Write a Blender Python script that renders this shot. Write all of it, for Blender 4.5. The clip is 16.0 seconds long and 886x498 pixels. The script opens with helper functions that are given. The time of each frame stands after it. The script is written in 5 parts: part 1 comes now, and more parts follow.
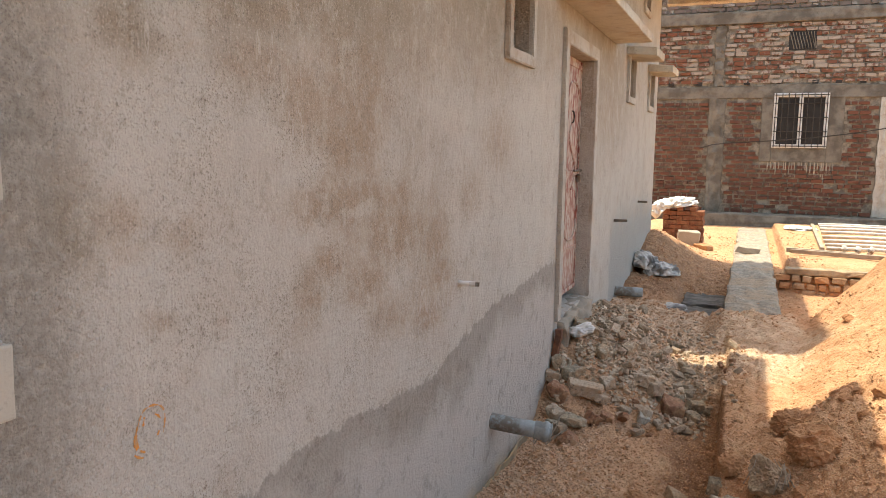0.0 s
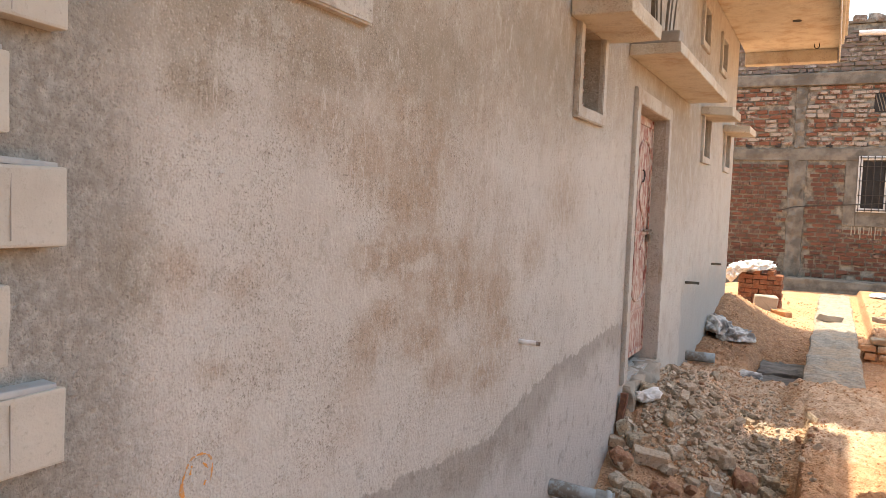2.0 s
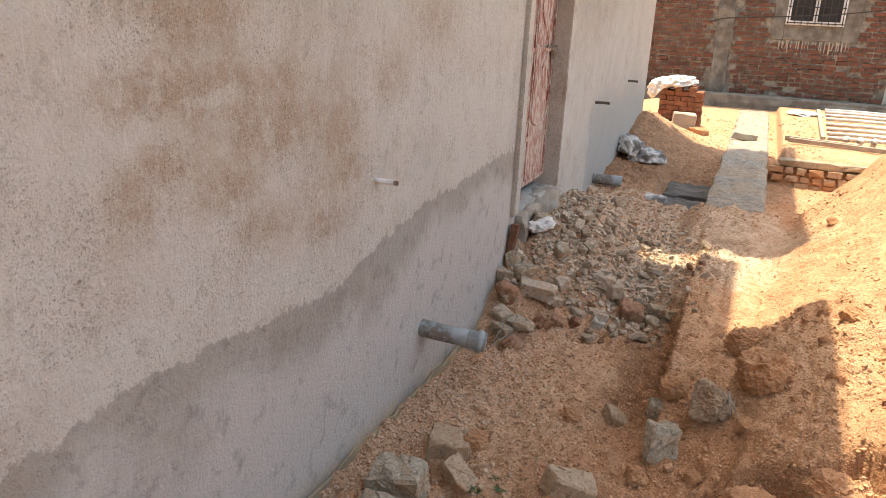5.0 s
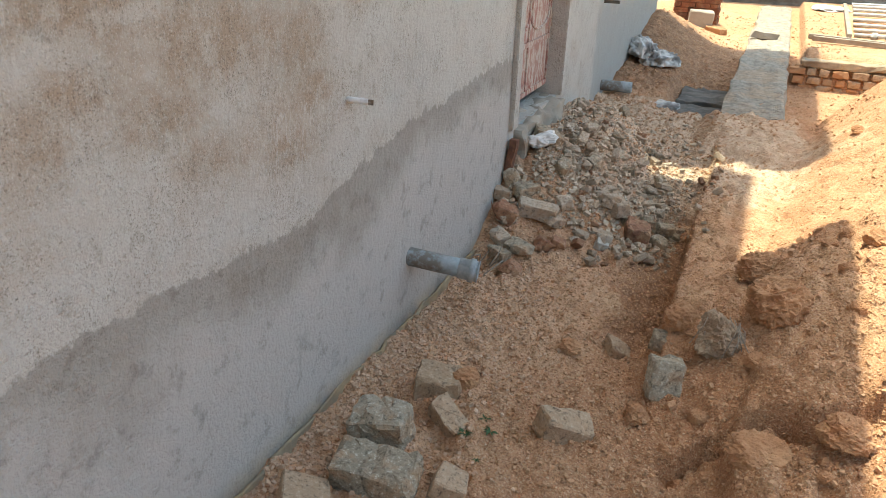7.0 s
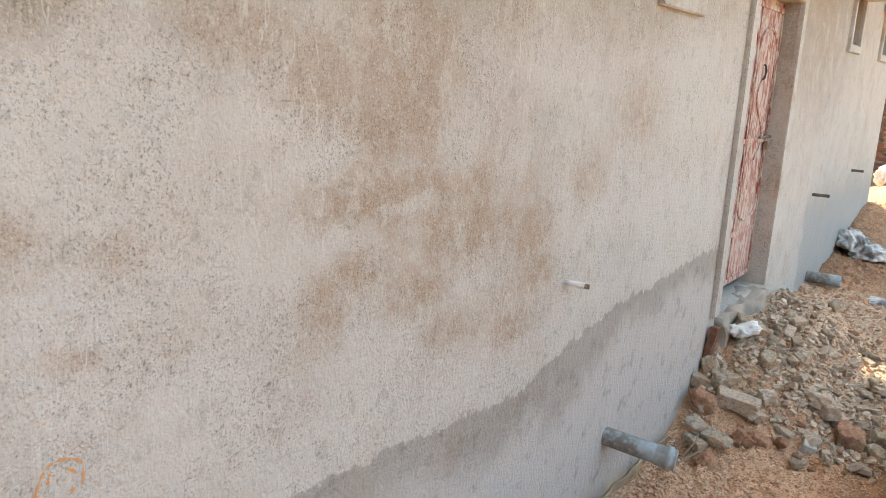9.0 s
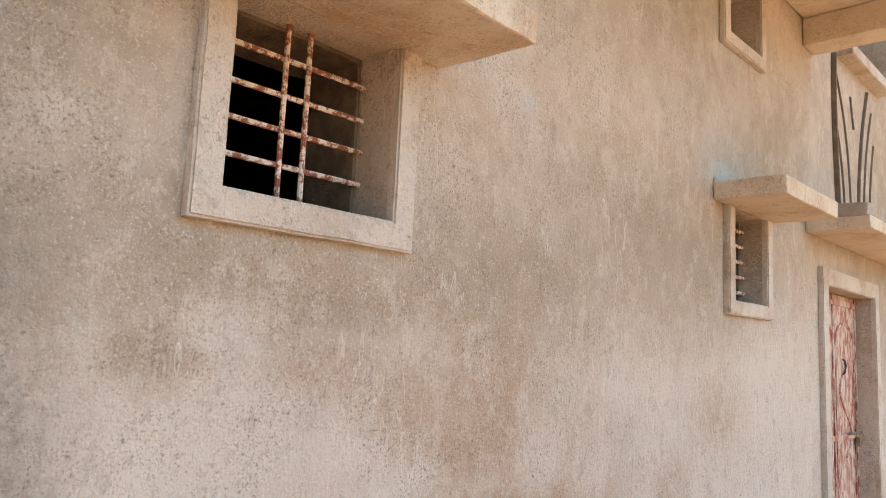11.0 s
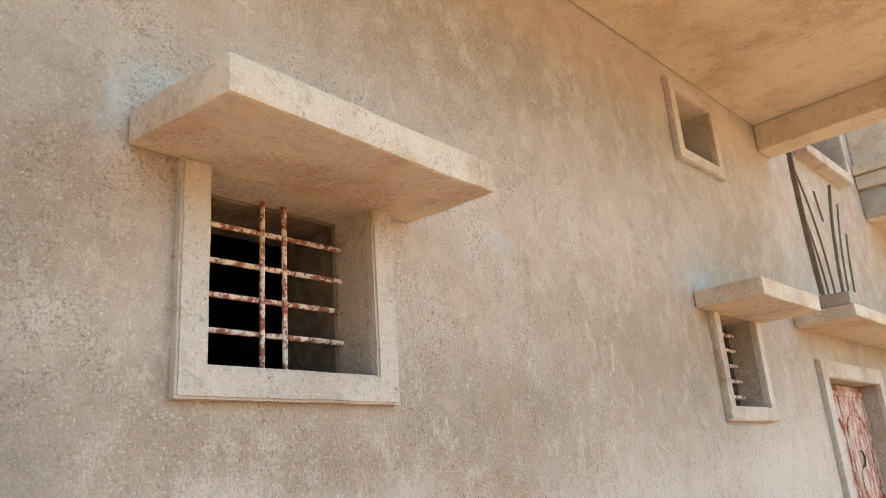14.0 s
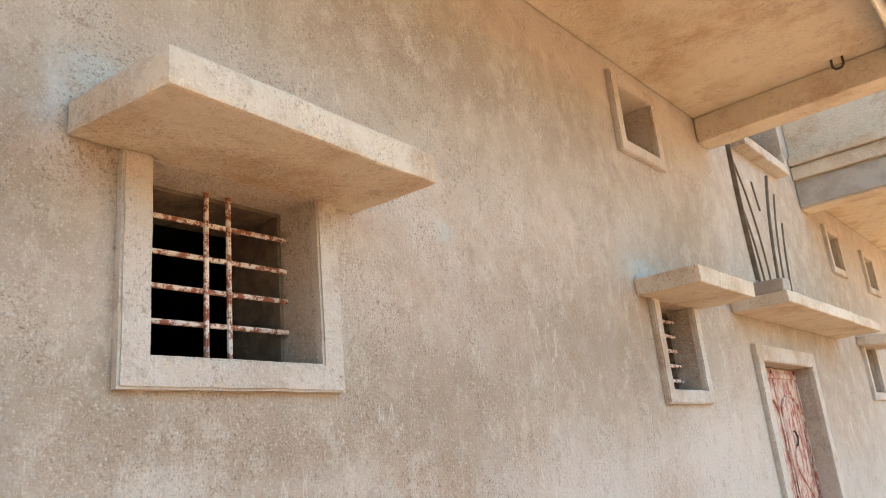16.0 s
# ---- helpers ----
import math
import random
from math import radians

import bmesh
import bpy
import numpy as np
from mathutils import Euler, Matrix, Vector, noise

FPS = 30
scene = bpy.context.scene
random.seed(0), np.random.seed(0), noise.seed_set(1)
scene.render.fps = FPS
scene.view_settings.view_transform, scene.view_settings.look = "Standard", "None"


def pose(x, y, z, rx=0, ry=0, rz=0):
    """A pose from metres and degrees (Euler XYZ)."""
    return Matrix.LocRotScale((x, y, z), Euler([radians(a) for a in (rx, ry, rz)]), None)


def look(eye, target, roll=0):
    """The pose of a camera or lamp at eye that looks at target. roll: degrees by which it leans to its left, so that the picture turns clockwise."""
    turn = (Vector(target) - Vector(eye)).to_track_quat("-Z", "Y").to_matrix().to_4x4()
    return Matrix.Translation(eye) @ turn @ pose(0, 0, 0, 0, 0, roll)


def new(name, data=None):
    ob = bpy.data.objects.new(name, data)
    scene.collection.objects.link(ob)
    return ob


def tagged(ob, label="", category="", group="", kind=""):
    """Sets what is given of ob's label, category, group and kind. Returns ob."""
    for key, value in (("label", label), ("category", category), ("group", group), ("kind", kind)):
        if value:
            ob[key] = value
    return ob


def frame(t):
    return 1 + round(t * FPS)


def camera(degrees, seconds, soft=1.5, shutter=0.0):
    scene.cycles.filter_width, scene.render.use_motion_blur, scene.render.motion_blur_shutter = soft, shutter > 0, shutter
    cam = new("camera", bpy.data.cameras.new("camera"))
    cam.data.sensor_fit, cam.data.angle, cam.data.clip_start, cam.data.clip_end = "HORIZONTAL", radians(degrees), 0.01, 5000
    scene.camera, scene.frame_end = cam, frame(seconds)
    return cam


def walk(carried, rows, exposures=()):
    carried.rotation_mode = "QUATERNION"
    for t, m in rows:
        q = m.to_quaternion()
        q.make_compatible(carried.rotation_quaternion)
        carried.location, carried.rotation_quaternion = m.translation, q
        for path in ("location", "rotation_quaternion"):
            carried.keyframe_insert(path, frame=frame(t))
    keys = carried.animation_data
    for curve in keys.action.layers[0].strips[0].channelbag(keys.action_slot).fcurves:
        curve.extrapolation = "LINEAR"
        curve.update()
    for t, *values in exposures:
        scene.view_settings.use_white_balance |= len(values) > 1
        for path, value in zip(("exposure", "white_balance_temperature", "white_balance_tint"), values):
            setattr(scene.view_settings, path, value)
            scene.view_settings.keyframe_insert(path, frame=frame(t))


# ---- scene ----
cam = camera(61.1, 16.0, soft=0.6)
PATH = [
    (0, (1.289, 0.381, 1.253), (0.544, 2.219, 0.995), 0.8),
    (0.5, (1.278, 0.364, 1.267), (0.444, 2.17, 1.057), 1.1),
    (1, (1.27, 0.364, 1.273), (0.385, 2.15, 1.106), 1.9),
    (1.5, (1.276, 0.378, 1.27), (0.379, 2.161, 1.142), 2.1),
    (2, (1.308, 0.422, 1.259), (0.388, 2.194, 1.14), 2.2),
    (2.5, (1.346, 0.518, 1.252), (0.422, 2.284, 1.079), 2.4),
    (3, (1.44, 0.687, 1.239), (0.511, 2.441, 0.995), 2.1),
    (3.5, (1.507, 0.823, 1.267), (0.593, 2.568, 0.924), 2.1),
    (4, (1.515, 0.902, 1.294), (0.656, 2.655, 0.86), 2.3),
    (4.5, (1.473, 0.945, 1.306), (0.708, 2.718, 0.785), 3.1),
    (4.7, (1.453, 0.956, 1.308), (0.727, 2.735, 0.752), 3.2),
    (6.8, (1.447, 1.306, 1.291), (0.763, 3.004, 0.484), 1.7),
    (7, (1.434, 1.318, 1.296), (0.735, 2.997, 0.463), 1.9),
    (7.5, (1.423, 1.281, 1.305), (0.64, 2.929, 0.486), 1.6),
    (8, (1.422, 1.183, 1.322), (0.514, 2.8, 0.573), 1.8),
    (8.5, (1.417, 1.112, 1.337), (0.395, 2.708, 0.701), 1.9),
    (9, (1.381, 1.093, 1.404), (0.209, 2.652, 0.961), 2.8),
    (9.5, (1.371, 1.084, 1.441), (0.086, 2.597, 1.197), 2.7),
    (10, (1.359, 1.069, 1.486), (0.029, 2.561, 1.44), 3.1),
    (10.2, (1.376, 1.042, 1.509), (0.033, 2.524, 1.543), 3.4),
    (12.3, (1.491, 0.98, 1.562), (0.145, 2.392, 2.005), -2.0),
    (12.5, (1.503, 0.978, 1.566), (0.162, 2.387, 2.031), -2.6),
    (13, (1.507, 0.986, 1.571), (0.18, 2.387, 2.096), -3.6),
    (13.5, (1.512, 0.984, 1.576), (0.196, 2.378, 2.147), -4.0),
    (14, (1.525, 0.979, 1.576), (0.221, 2.371, 2.177), -4.3),
    (14.5, (1.535, 0.968, 1.585), (0.235, 2.356, 2.204), -4.2),
    (15, (1.546, 0.965, 1.579), (0.25, 2.36, 2.192), -4.1),
    (15.5, (1.564, 0.966, 1.569), (0.302, 2.399, 2.164), -4.7),
    (16, (1.571, 0.967, 1.562), (0.351, 2.448, 2.127), -5.6),
]
walk(cam, [(t, look(eye, target, roll)) for t, eye, target, roll in PATH], [(0, 1.74, 7880, 1), (0.5, 2.03, 7930, 3), (1, 2.13, 7930, 4), (1.5, 2.13, 7930, 4), (2, 1.98, 7930, 4), (2.5, 1.88, 7980, 5), (3, 1.93, 7980, 5), (3.5, 2.13, 8030, 5), (4, 2.21, 8030, 4), (4.5, 2.01, 8030, 4), (7, 1.91, 7030, -8), (7.5, 2.17, 7230, -8), (8, 2.15, 7080, -9), (8.5, 2.17, 6930, -12), (9, 2.42, 7110, -7), (9.5, 2.4, 7260, -6), (10.2, 2.36, 7430, -3), (12.5, 2.42, 7510, 0), (13.5, 2.36, 7240, -5), (14.5, 2.44, 6990, -7), (16, 2.45, 6910, -6)])

# ---------------------------------------------------------------- light
SUN_WAY = Vector((-0.105, 0.13, 1.0)).normalized()      # towards the sun, high behind the house
world = bpy.data.worlds.new("sky")
scene.world = world
world.use_nodes = True
wn = world.node_tree.nodes
sky = wn.new("ShaderNodeTexSky")
sky.sky_type = "NISHITA"
sky.sun_disc = False
sky.sun_elevation = math.asin(SUN_WAY.z)
sky.sun_rotation = math.atan2(SUN_WAY.x, SUN_WAY.y)
sky.dust_density = 2.0
world.node_tree.links.new(sky.outputs[0], wn["Background"].inputs[0])
wn["Background"].inputs[1].default_value = 0.15
sun = new("sun", bpy.data.lights.new("sun", "SUN"))
sun.data.energy, sun.data.angle, sun.data.color = 2.3, radians(0.53), (1.0, 0.95, 0.88)
sun.matrix_world = look(SUN_WAY * 60, (0, 0, 0))


# ---------------------------------------------------------------- materials
class Nodes:
    """A small writer of node materials."""

    def __init__(self, name):
        self.m = bpy.data.materials.new(name)
        self.m.use_nodes = True
        self.t = self.m.node_tree
        self.b = self.t.nodes["Principled BSDF"]
        self.co = self.add("ShaderNodeTexCoord").outputs["Object"]

    def add(self, kind):
        return self.t.nodes.new(kind)

    def put(self, socket, v):
        if isinstance(v, bpy.types.NodeSocket):
            self.t.links.new(v, socket)
        elif isinstance(v, (tuple, list)) and len(v) == 3 and socket.type == "RGBA":
            socket.default_value = (*v, 1)
        else:
            socket.default_value = v

    def noise(self, scale, detail=4, rough=0.55, squash=None, kind="FBM"):
        n = self.add("ShaderNodeTexNoise")
        co = self.co
        if squash:
            mp = self.add("ShaderNodeMapping")
            self.put(mp.inputs[0], co)
            mp.inputs["Scale"].default_value = squash
            co = mp.outputs[0]
        self.put(n.inputs["Vector"], co)
        n.inputs["Scale"].default_value, n.inputs["Detail"].default_value, n.inputs["Roughness"].default_value = scale, detail, rough
        return n.outputs[0]

    def cells(self, scale, feature="F1", out=0):
        n = self.add("ShaderNodeTexVoronoi")
        n.feature = feature
        self.put(n.inputs["Vector"], self.co)
        n.inputs["Scale"].default_value = scale
        return n.outputs[out]

    def step(self, v, lo, hi, a=0.0, b=1.0):
        n = self.add("ShaderNodeMapRange")
        n.interpolation_type = "SMOOTHSTEP"
        for s, x in zip(n.inputs, (v, lo, hi, a, b)):
            self.put(s, x)
        return n.outputs[0]

    def calc(self, op, a, b=0.0, c=0.0):
        n = self.add("ShaderNodeMath")
        n.operation = op
        for s, x in zip(n.inputs, (a, b, c)):
            self.put(s, x)
        return n.outputs[0]

    def mix(self, f, a, b, blend="MIX"):
        n = self.add("ShaderNodeMix")
        n.data_type, n.blend_type = "RGBA", blend
        self.put(n.inputs[0], f), self.put(n.inputs[6], a), self.put(n.inputs[7], b)
        return n.outputs[2]

    def bump(self, h, strength, distance, after=None):
        n = self.add("ShaderNodeBump")
        self.put(n.inputs["Height"], h)
        n.inputs["Strength"].default_value, n.inputs["Distance"].default_value = strength, distance
        if after:
            self.put(n.inputs["Normal"], after)
        return n.outputs[0]

    def done(self, colour, rough=0.9, normal=None, metal=0.0):
        self.put(self.b.inputs["Base Color"], colour)
        self.put(self.b.inputs["Roughness"], rough)
        self.b.inputs["Metallic"].default_value = metal
        self.b.inputs["Specular IOR Level"].default_value = 0.3
        if normal:
            self.put(self.b.inputs["Normal"], normal)
        return self.m

    def xyz(self):
        n = self.add("ShaderNodeSeparateXYZ")
        self.put(n.inputs[0], self.co)
        return n.outputs

    def chance(self):
        return self.add("ShaderNodeObjectInfo").outputs["Random"]

    def island(self):
        return self.add("ShaderNodeNewGeometry").outputs["Random Per Island"]


SOAKED = ((2.76, 1.28, 0.30, 0.09), (2.62, 1.06, 0.30, 0.08), (2.40, 1.40, 0.14, 0.10), (2.42, 0.78, 0.09, 0.11), (2.15, 1.49, 0.18, 0.06),
          (3.48, 0.86, 0.15, 0.11), (3.54, 0.70, 0.10, 0.07), (3.37, 0.52, 0.10, 0.06), (2.98, 0.60, 0.12, 0.08), (3.20, 1.06, 0.24, 0.07),
          (3.90, 1.04, 0.12, 0.11), (2.05, 1.66, 0.50, 0.10), (2.72, 1.48, 0.24, 0.16), (1.66, 1.08, 0.07, 0.06), (4.40, 1.30, 0.30, 0.15),
          (1.85, 1.05, 0.06, 0.04), (2.80, 0.76, 0.15, 0.07), (1.78, 0.84, 0.07, 0.03), (1.70, 1.52, 0.09, 0.07), (3.13, 0.92, 0.26, 0.09), (2.53, 0.86, 0.12, 0.06))
BLEACHED = ((1.92, 1.28, 0.19, 0.14), (2.42, 1.18, 0.09, 0.05), (3.02, 1.24, 0.14, 0.11), (2.46, 0.97, 0.14, 0.05), (2.18, 0.94, 0.22, 0.14), (3.31, 1.13, 0.12, 0.12),
            (1.83, 1.58, 0.09, 0.06), (4.58, 0.90, 0.35, 0.16), (4.95, 1.40, 0.40, 0.35), (2.78, 1.03, 0.10, 0.03))


CLOUDS = ((2.95, 1.08, 0.95, 0.55), (3.9, 2.1, 2.6, 0.75), (3.4, 0.62, 0.5, 0.3), (7.6, 1.9, 1.6, 0.9), (3.0, 1.75, 1.0, 0.35))
# grime round the window, plus shade painted on the upper and far wall
GRIME_SHADE = ((1.55, 1.76, 1.25, 0.30), (3.0, 3.1, 3.5, 0.55), (0.9, 1.3, 0.5, 0.4), (7.6, 2.7, 3.2, 1.5), (5.2, 2.6, 1.0, 0.9), (2.21, 1.64, 0.34, 0.12), (1.70, 1.53, 0.16, 0.11), (1.50, 1.10, 0.10, 0.16), (4.2, 2.0, 1.7, 0.45), (2.8, 1.80, 0.9, 0.28), (1.45, 2.2, 0.4, 0.55))
SMEARED = ((1.66, 2.54, 0.07, 0.035), (1.58, 2.44, 0.03, 0.09), (4.42, 2.43, 0.14, 0.05), (2.9, 2.36, 0.05, 0.03))


def stains(n, c, tan, pale):
    """Soaked brown patches, bleached clouds, and grime with painted shade on the front wall, each given by y, z and
    its two radii.
    """
    wave = n.add("ShaderNodeTexNoise")
    n.put(wave.inputs["Vector"], n.co)
    wave.inputs["Scale"].default_value, wave.inputs["Detail"].default_value, wave.inputs["Roughness"].default_value = 5.5, 5, 0.65
    bent = n.add("ShaderNodeVectorMath")
    bent.operation = "MULTIPLY_ADD"
    n.put(bent.inputs[0], wave.outputs["Color"])
    bent.inputs[1].default_value = (0, 0.16, 0.16)
    n.put(bent.inputs[2], n.co)
    masks = []
    for group in (SOAKED, BLEACHED, SMEARED, CLOUDS, GRIME_SHADE):
        total = 0.0
        for y, z, ry, rz in group:
            mp, ln = n.add("ShaderNodeMapping"), n.add("ShaderNodeVectorMath")
            n.put(mp.inputs[0], bent.outputs[0])
            mp.inputs["Scale"].default_value = (0, 1 / ry, 1 / rz)
            mp.inputs["Location"].default_value = (0, -(y + 0.08) / ry, -(z + 0.08) / rz)
            ln.operation = "LENGTH"
            n.put(ln.inputs[0], mp.outputs[0])
            total = n.calc("MAXIMUM", n.step(ln.outputs["Value"], 1.75 if group not in (CLOUDS, GRIME_SHADE) else 1.25, 0.3 if group not in (CLOUDS, GRIME_SHADE) else 0.1), total)
        masks.append(total)
    brown = n.calc("MULTIPLY", masks[3], n.step(n.noise(4.5, 5, 0.65, (1, 1.5, 0.8)), 0.30, 0.62, 0.18, 0.62))
    brown = n.calc("ADD", brown, n.calc("MULTIPLY", masks[0], 0.55))
    brown = n.calc("MULTIPLY", brown, n.step(n.noise(16, 6, 0.75), 0.36, 0.60, 0.55, 1.15))
    c = n.mix(n.calc("MINIMUM", brown, 0.9), c, tan)
    c = n.mix(n.calc("MULTIPLY", masks[4], n.step(wave.outputs[0], 0.3, 0.6, 0.40, 0.85)), c, (0.285, 0.240, 0.184))
    c = n.mix(n.calc("MULTIPLY", masks[2], 0.9), c, (0.43, 0.455, 0.445))
    return n.mix(n.calc("MULTIPLY", masks[1], 0.7), c, pale), masks[0]


def plaster_material(name, tone=1.0, damp=False, grain=1.0, bounce=0.0):
    n = Nodes(name)
    big, mid, streak = n.noise(1.1, 3, 0.6), n.noise(3.2, 4, 0.6), n.noise(2.6, 4, 0.6, (1, 2.2, 0.8))
    fine, speck, grit = n.noise(38, 3, 0.6), n.noise(82, 2.5, 0.6), n.noise(165, 1.5, 0.5)
    pale, tan, grey = (0.505 * tone, 0.476 * tone, 0.428 * tone), (0.350 * tone, 0.262 * tone, 0.188 * tone), (0.39 * tone, 0.362 * tone, 0.325 * tone)
    # this tint and the larger tan share put the earth's orange bounce into the colour
    pale, tan, grey = [(c[0] * (1 + 0.4 * bounce), c[1], c[2] * (1 - bounce)) for c in (pale, tan, grey)]
    c = n.mix(n.step(mid, 0.44, 0.72, 0, 0.35 if damp else 0.8), pale, tan)
    c = n.mix(n.step(big, 0.50, 0.68, 0, 0.45), c, grey)
    c = n.mix(n.step(streak, 0.52, 0.70, 0, 0.35), c, pale)
    if damp:
        c, soaked = stains(n, c, tan, pale)
    c = n.mix(n.step(n.noise(6.5, 8, 0.78, (1, 1.3, 0.8)), 0.53, 0.59, 0, 0.34), c, (0.54 * tone, 0.512 * tone, 0.462 * tone))
    c = n.mix(n.step(n.noise(9, 8, 0.78), 0.46, 0.38, 0, 0.34), c, (0.255 * tone, 0.213 * tone, 0.165 * tone))
    # hairline scratches of the float
    scratch = n.calc("ABSOLUTE", n.calc("SUBTRACT", n.noise(3.1, 3, 0.5, (1, 2.5, 0.5)), 0.5))
    c = n.mix(n.calc("MULTIPLY", n.step(scratch, 0.006, 0.002), n.step(n.noise(1.9, 2), 0.52, 0.62, 0, 0.5)), c, (0.58 * tone, 0.55 * tone, 0.50 * tone))
    worn = n.step(n.noise(3.4, 6, 0.75), 0.42, 0.60, 0.12, 1.0)
    if damp:
        worn = n.calc("MAXIMUM", worn, n.calc("MULTIPLY", soaked, 0.75))
        x, y, z = n.xyz()
        rough_end = n.step(n.calc("ADD", y, n.calc("MULTIPLY_ADD", mid, 0.8, -0.4)), 2.2, 1.4)
        worn = n.calc("MAXIMUM", worn, n.calc("MULTIPLY", rough_end, n.step(z, 1.9, 1.3, 0.1, 0.5)))
    c = n.mix(n.calc("MULTIPLY", n.step(fine, 0.50, 0.66), n.calc("MULTIPLY", worn, 0.30 * grain)), c, (0.22 * tone, 0.172 * tone, 0.128 * tone))
    c = n.mix(n.calc("MULTIPLY", n.step(speck, 0.58, 0.67), n.calc("MULTIPLY", worn, 0.58 * grain)), c, (0.125 * tone, 0.098 * tone, 0.073 * tone))
    c = n.mix(n.calc("MULTIPLY", n.step(grit, 0.58, 0.67), n.calc("MULTIPLY", worn, 0.50 * grain)), c, (0.13 * tone, 0.10 * tone, 0.075 * tone))
    c = n.mix(n.step(speck, 0.40, 0.30, 0, 0.42 * grain), c, (0.62 * tone, 0.575 * tone, 0.51 * tone))
    c = n.mix(n.step(grit, 0.41, 0.31, 0, 0.36 * grain), c, (0.64 * tone, 0.59 * tone, 0.52 * tone))
    rough = 0.93
    if damp:
        curve = n.add("ShaderNodeFloatCurve")
        n.put(curve.inputs["Value"], n.calc("DIVIDE", y, 12.0))
        pts = curve.mapping.curves[0].points
        pts[0].location, pts[1].location = (0.0, 0.30), (1.0, 0.30)
        for a, b in ((2.0, 0.26), (2.4, 0.29), (2.7, 0.28), (3.05, 0.26), (3.45, 0.245), (3.6, 0.265), (3.85, 0.325), (4.1, 0.365), (4.4, 0.41), (4.75, 0.42), (5.4, 0.47), (9.0, 0.3)):
            pts.new(a / 12.0, b)
        curve.mapping.update()
        ragged = n.calc("MULTIPLY_ADD", n.noise(8, 5, 0.62, (1, 1.6, 0.8)), 0.17, -0.085)
        edge = n.calc("ADD", n.calc("SUBTRACT", curve.outputs[0], z), ragged)
        front = n.step(y, 6.5, 5.9)
        wet = n.calc("MULTIPLY", n.step(edge, -0.004, 0.012), front)
        deep = n.calc("MULTIPLY", n.step(n.calc("ADD", edge, n.calc("MULTIPLY_ADD", n.noise(2.2, 3), 0.7, -0.35)), 0.08, 0.36), front)
        c = n.mix(n.calc("MULTIPLY", wet, 0.55), c, (0.212, 0.186, 0.155))
        c = n.mix(n.calc("MULTIPLY", deep, 0.80), c, (0.50, 0.475, 0.437))
        c = n.mix(n.calc("MULTIPLY", wet, n.step(n.noise(9, 5, 0.7), 0.52, 0.68, 0, 0.45)), c, (0.17, 0.15, 0.125))
        low = n.step(z, -0.5, -0.64)
        c = n.mix(n.calc("MULTIPLY", low, 0.75), c, n.mix(n.step(mid, 0.4, 0.6), (0.42, 0.30, 0.17), (0.22, 0.19, 0.15)))
        # newer grey cement coat low on the far part
        newer = n.calc("MULTIPLY", n.step(n.calc("ADD", y, n.calc("MULTIPLY_ADD", mid, 0.3, -0.15)), 8.05, 8.2), n.step(n.calc("ADD", z, n.calc("MULTIPLY_ADD", mid, 0.8, -0.4)), 0.75, 0.35))
        c = n.mix(n.calc("MULTIPLY", newer, 0.7), c, (0.33, 0.335, 0.32))
        # older, darker coat beside the corner blocks
        col = n.step(n.calc("ADD", y, n.calc("MULTIPLY_ADD", n.noise(5, 4), 0.22, -0.11)), 1.62, 1.36)
        col = n.calc("MULTIPLY", col, n.step(z, 2.0, 1.5, 0.25, 1.0))
        c = n.mix(n.calc("MULTIPLY", col, n.step(fine, 0.3, 0.62, 0.36, 0.72)), c, (0.195, 0.182, 0.160))
    nrm = n.bump(fine, 0.8, 0.011)
    nrm = n.bump(speck, 0.75, 0.007, nrm)
    nrm = n.bump(grit, 0.6, 0.004, nrm)
    nrm = n.bump(streak, 0.3, 0.03, n.bump(n.noise(14, 4, 0.6, (1, 1.2, 0.9)), 0.4, 0.012, nrm))
    return n.done(c, rough, nrm)


def plain_material(name, a, b, scale=8.0, rough=0.9, grain=60.0, depth=0.003, metal=0.0, vary=0.0):
    n = Nodes(name)
    f = n.noise(grain, 4, 0.7)
    c = n.mix(n.step(n.noise(scale, 4, 0.6), 0.36, 0.64), a, b)
    c = n.mix(n.step(f, 0.55, 0.75, 0, 0.35), c, tuple(v * 0.45 for v in a))
    if vary:
        c = n.mix(n.calc("MULTIPLY", n.chance(), vary), c, tuple(v * 0.45 for v in b))
    return n.done(c, rough, n.bump(f, 0.5, depth), metal)


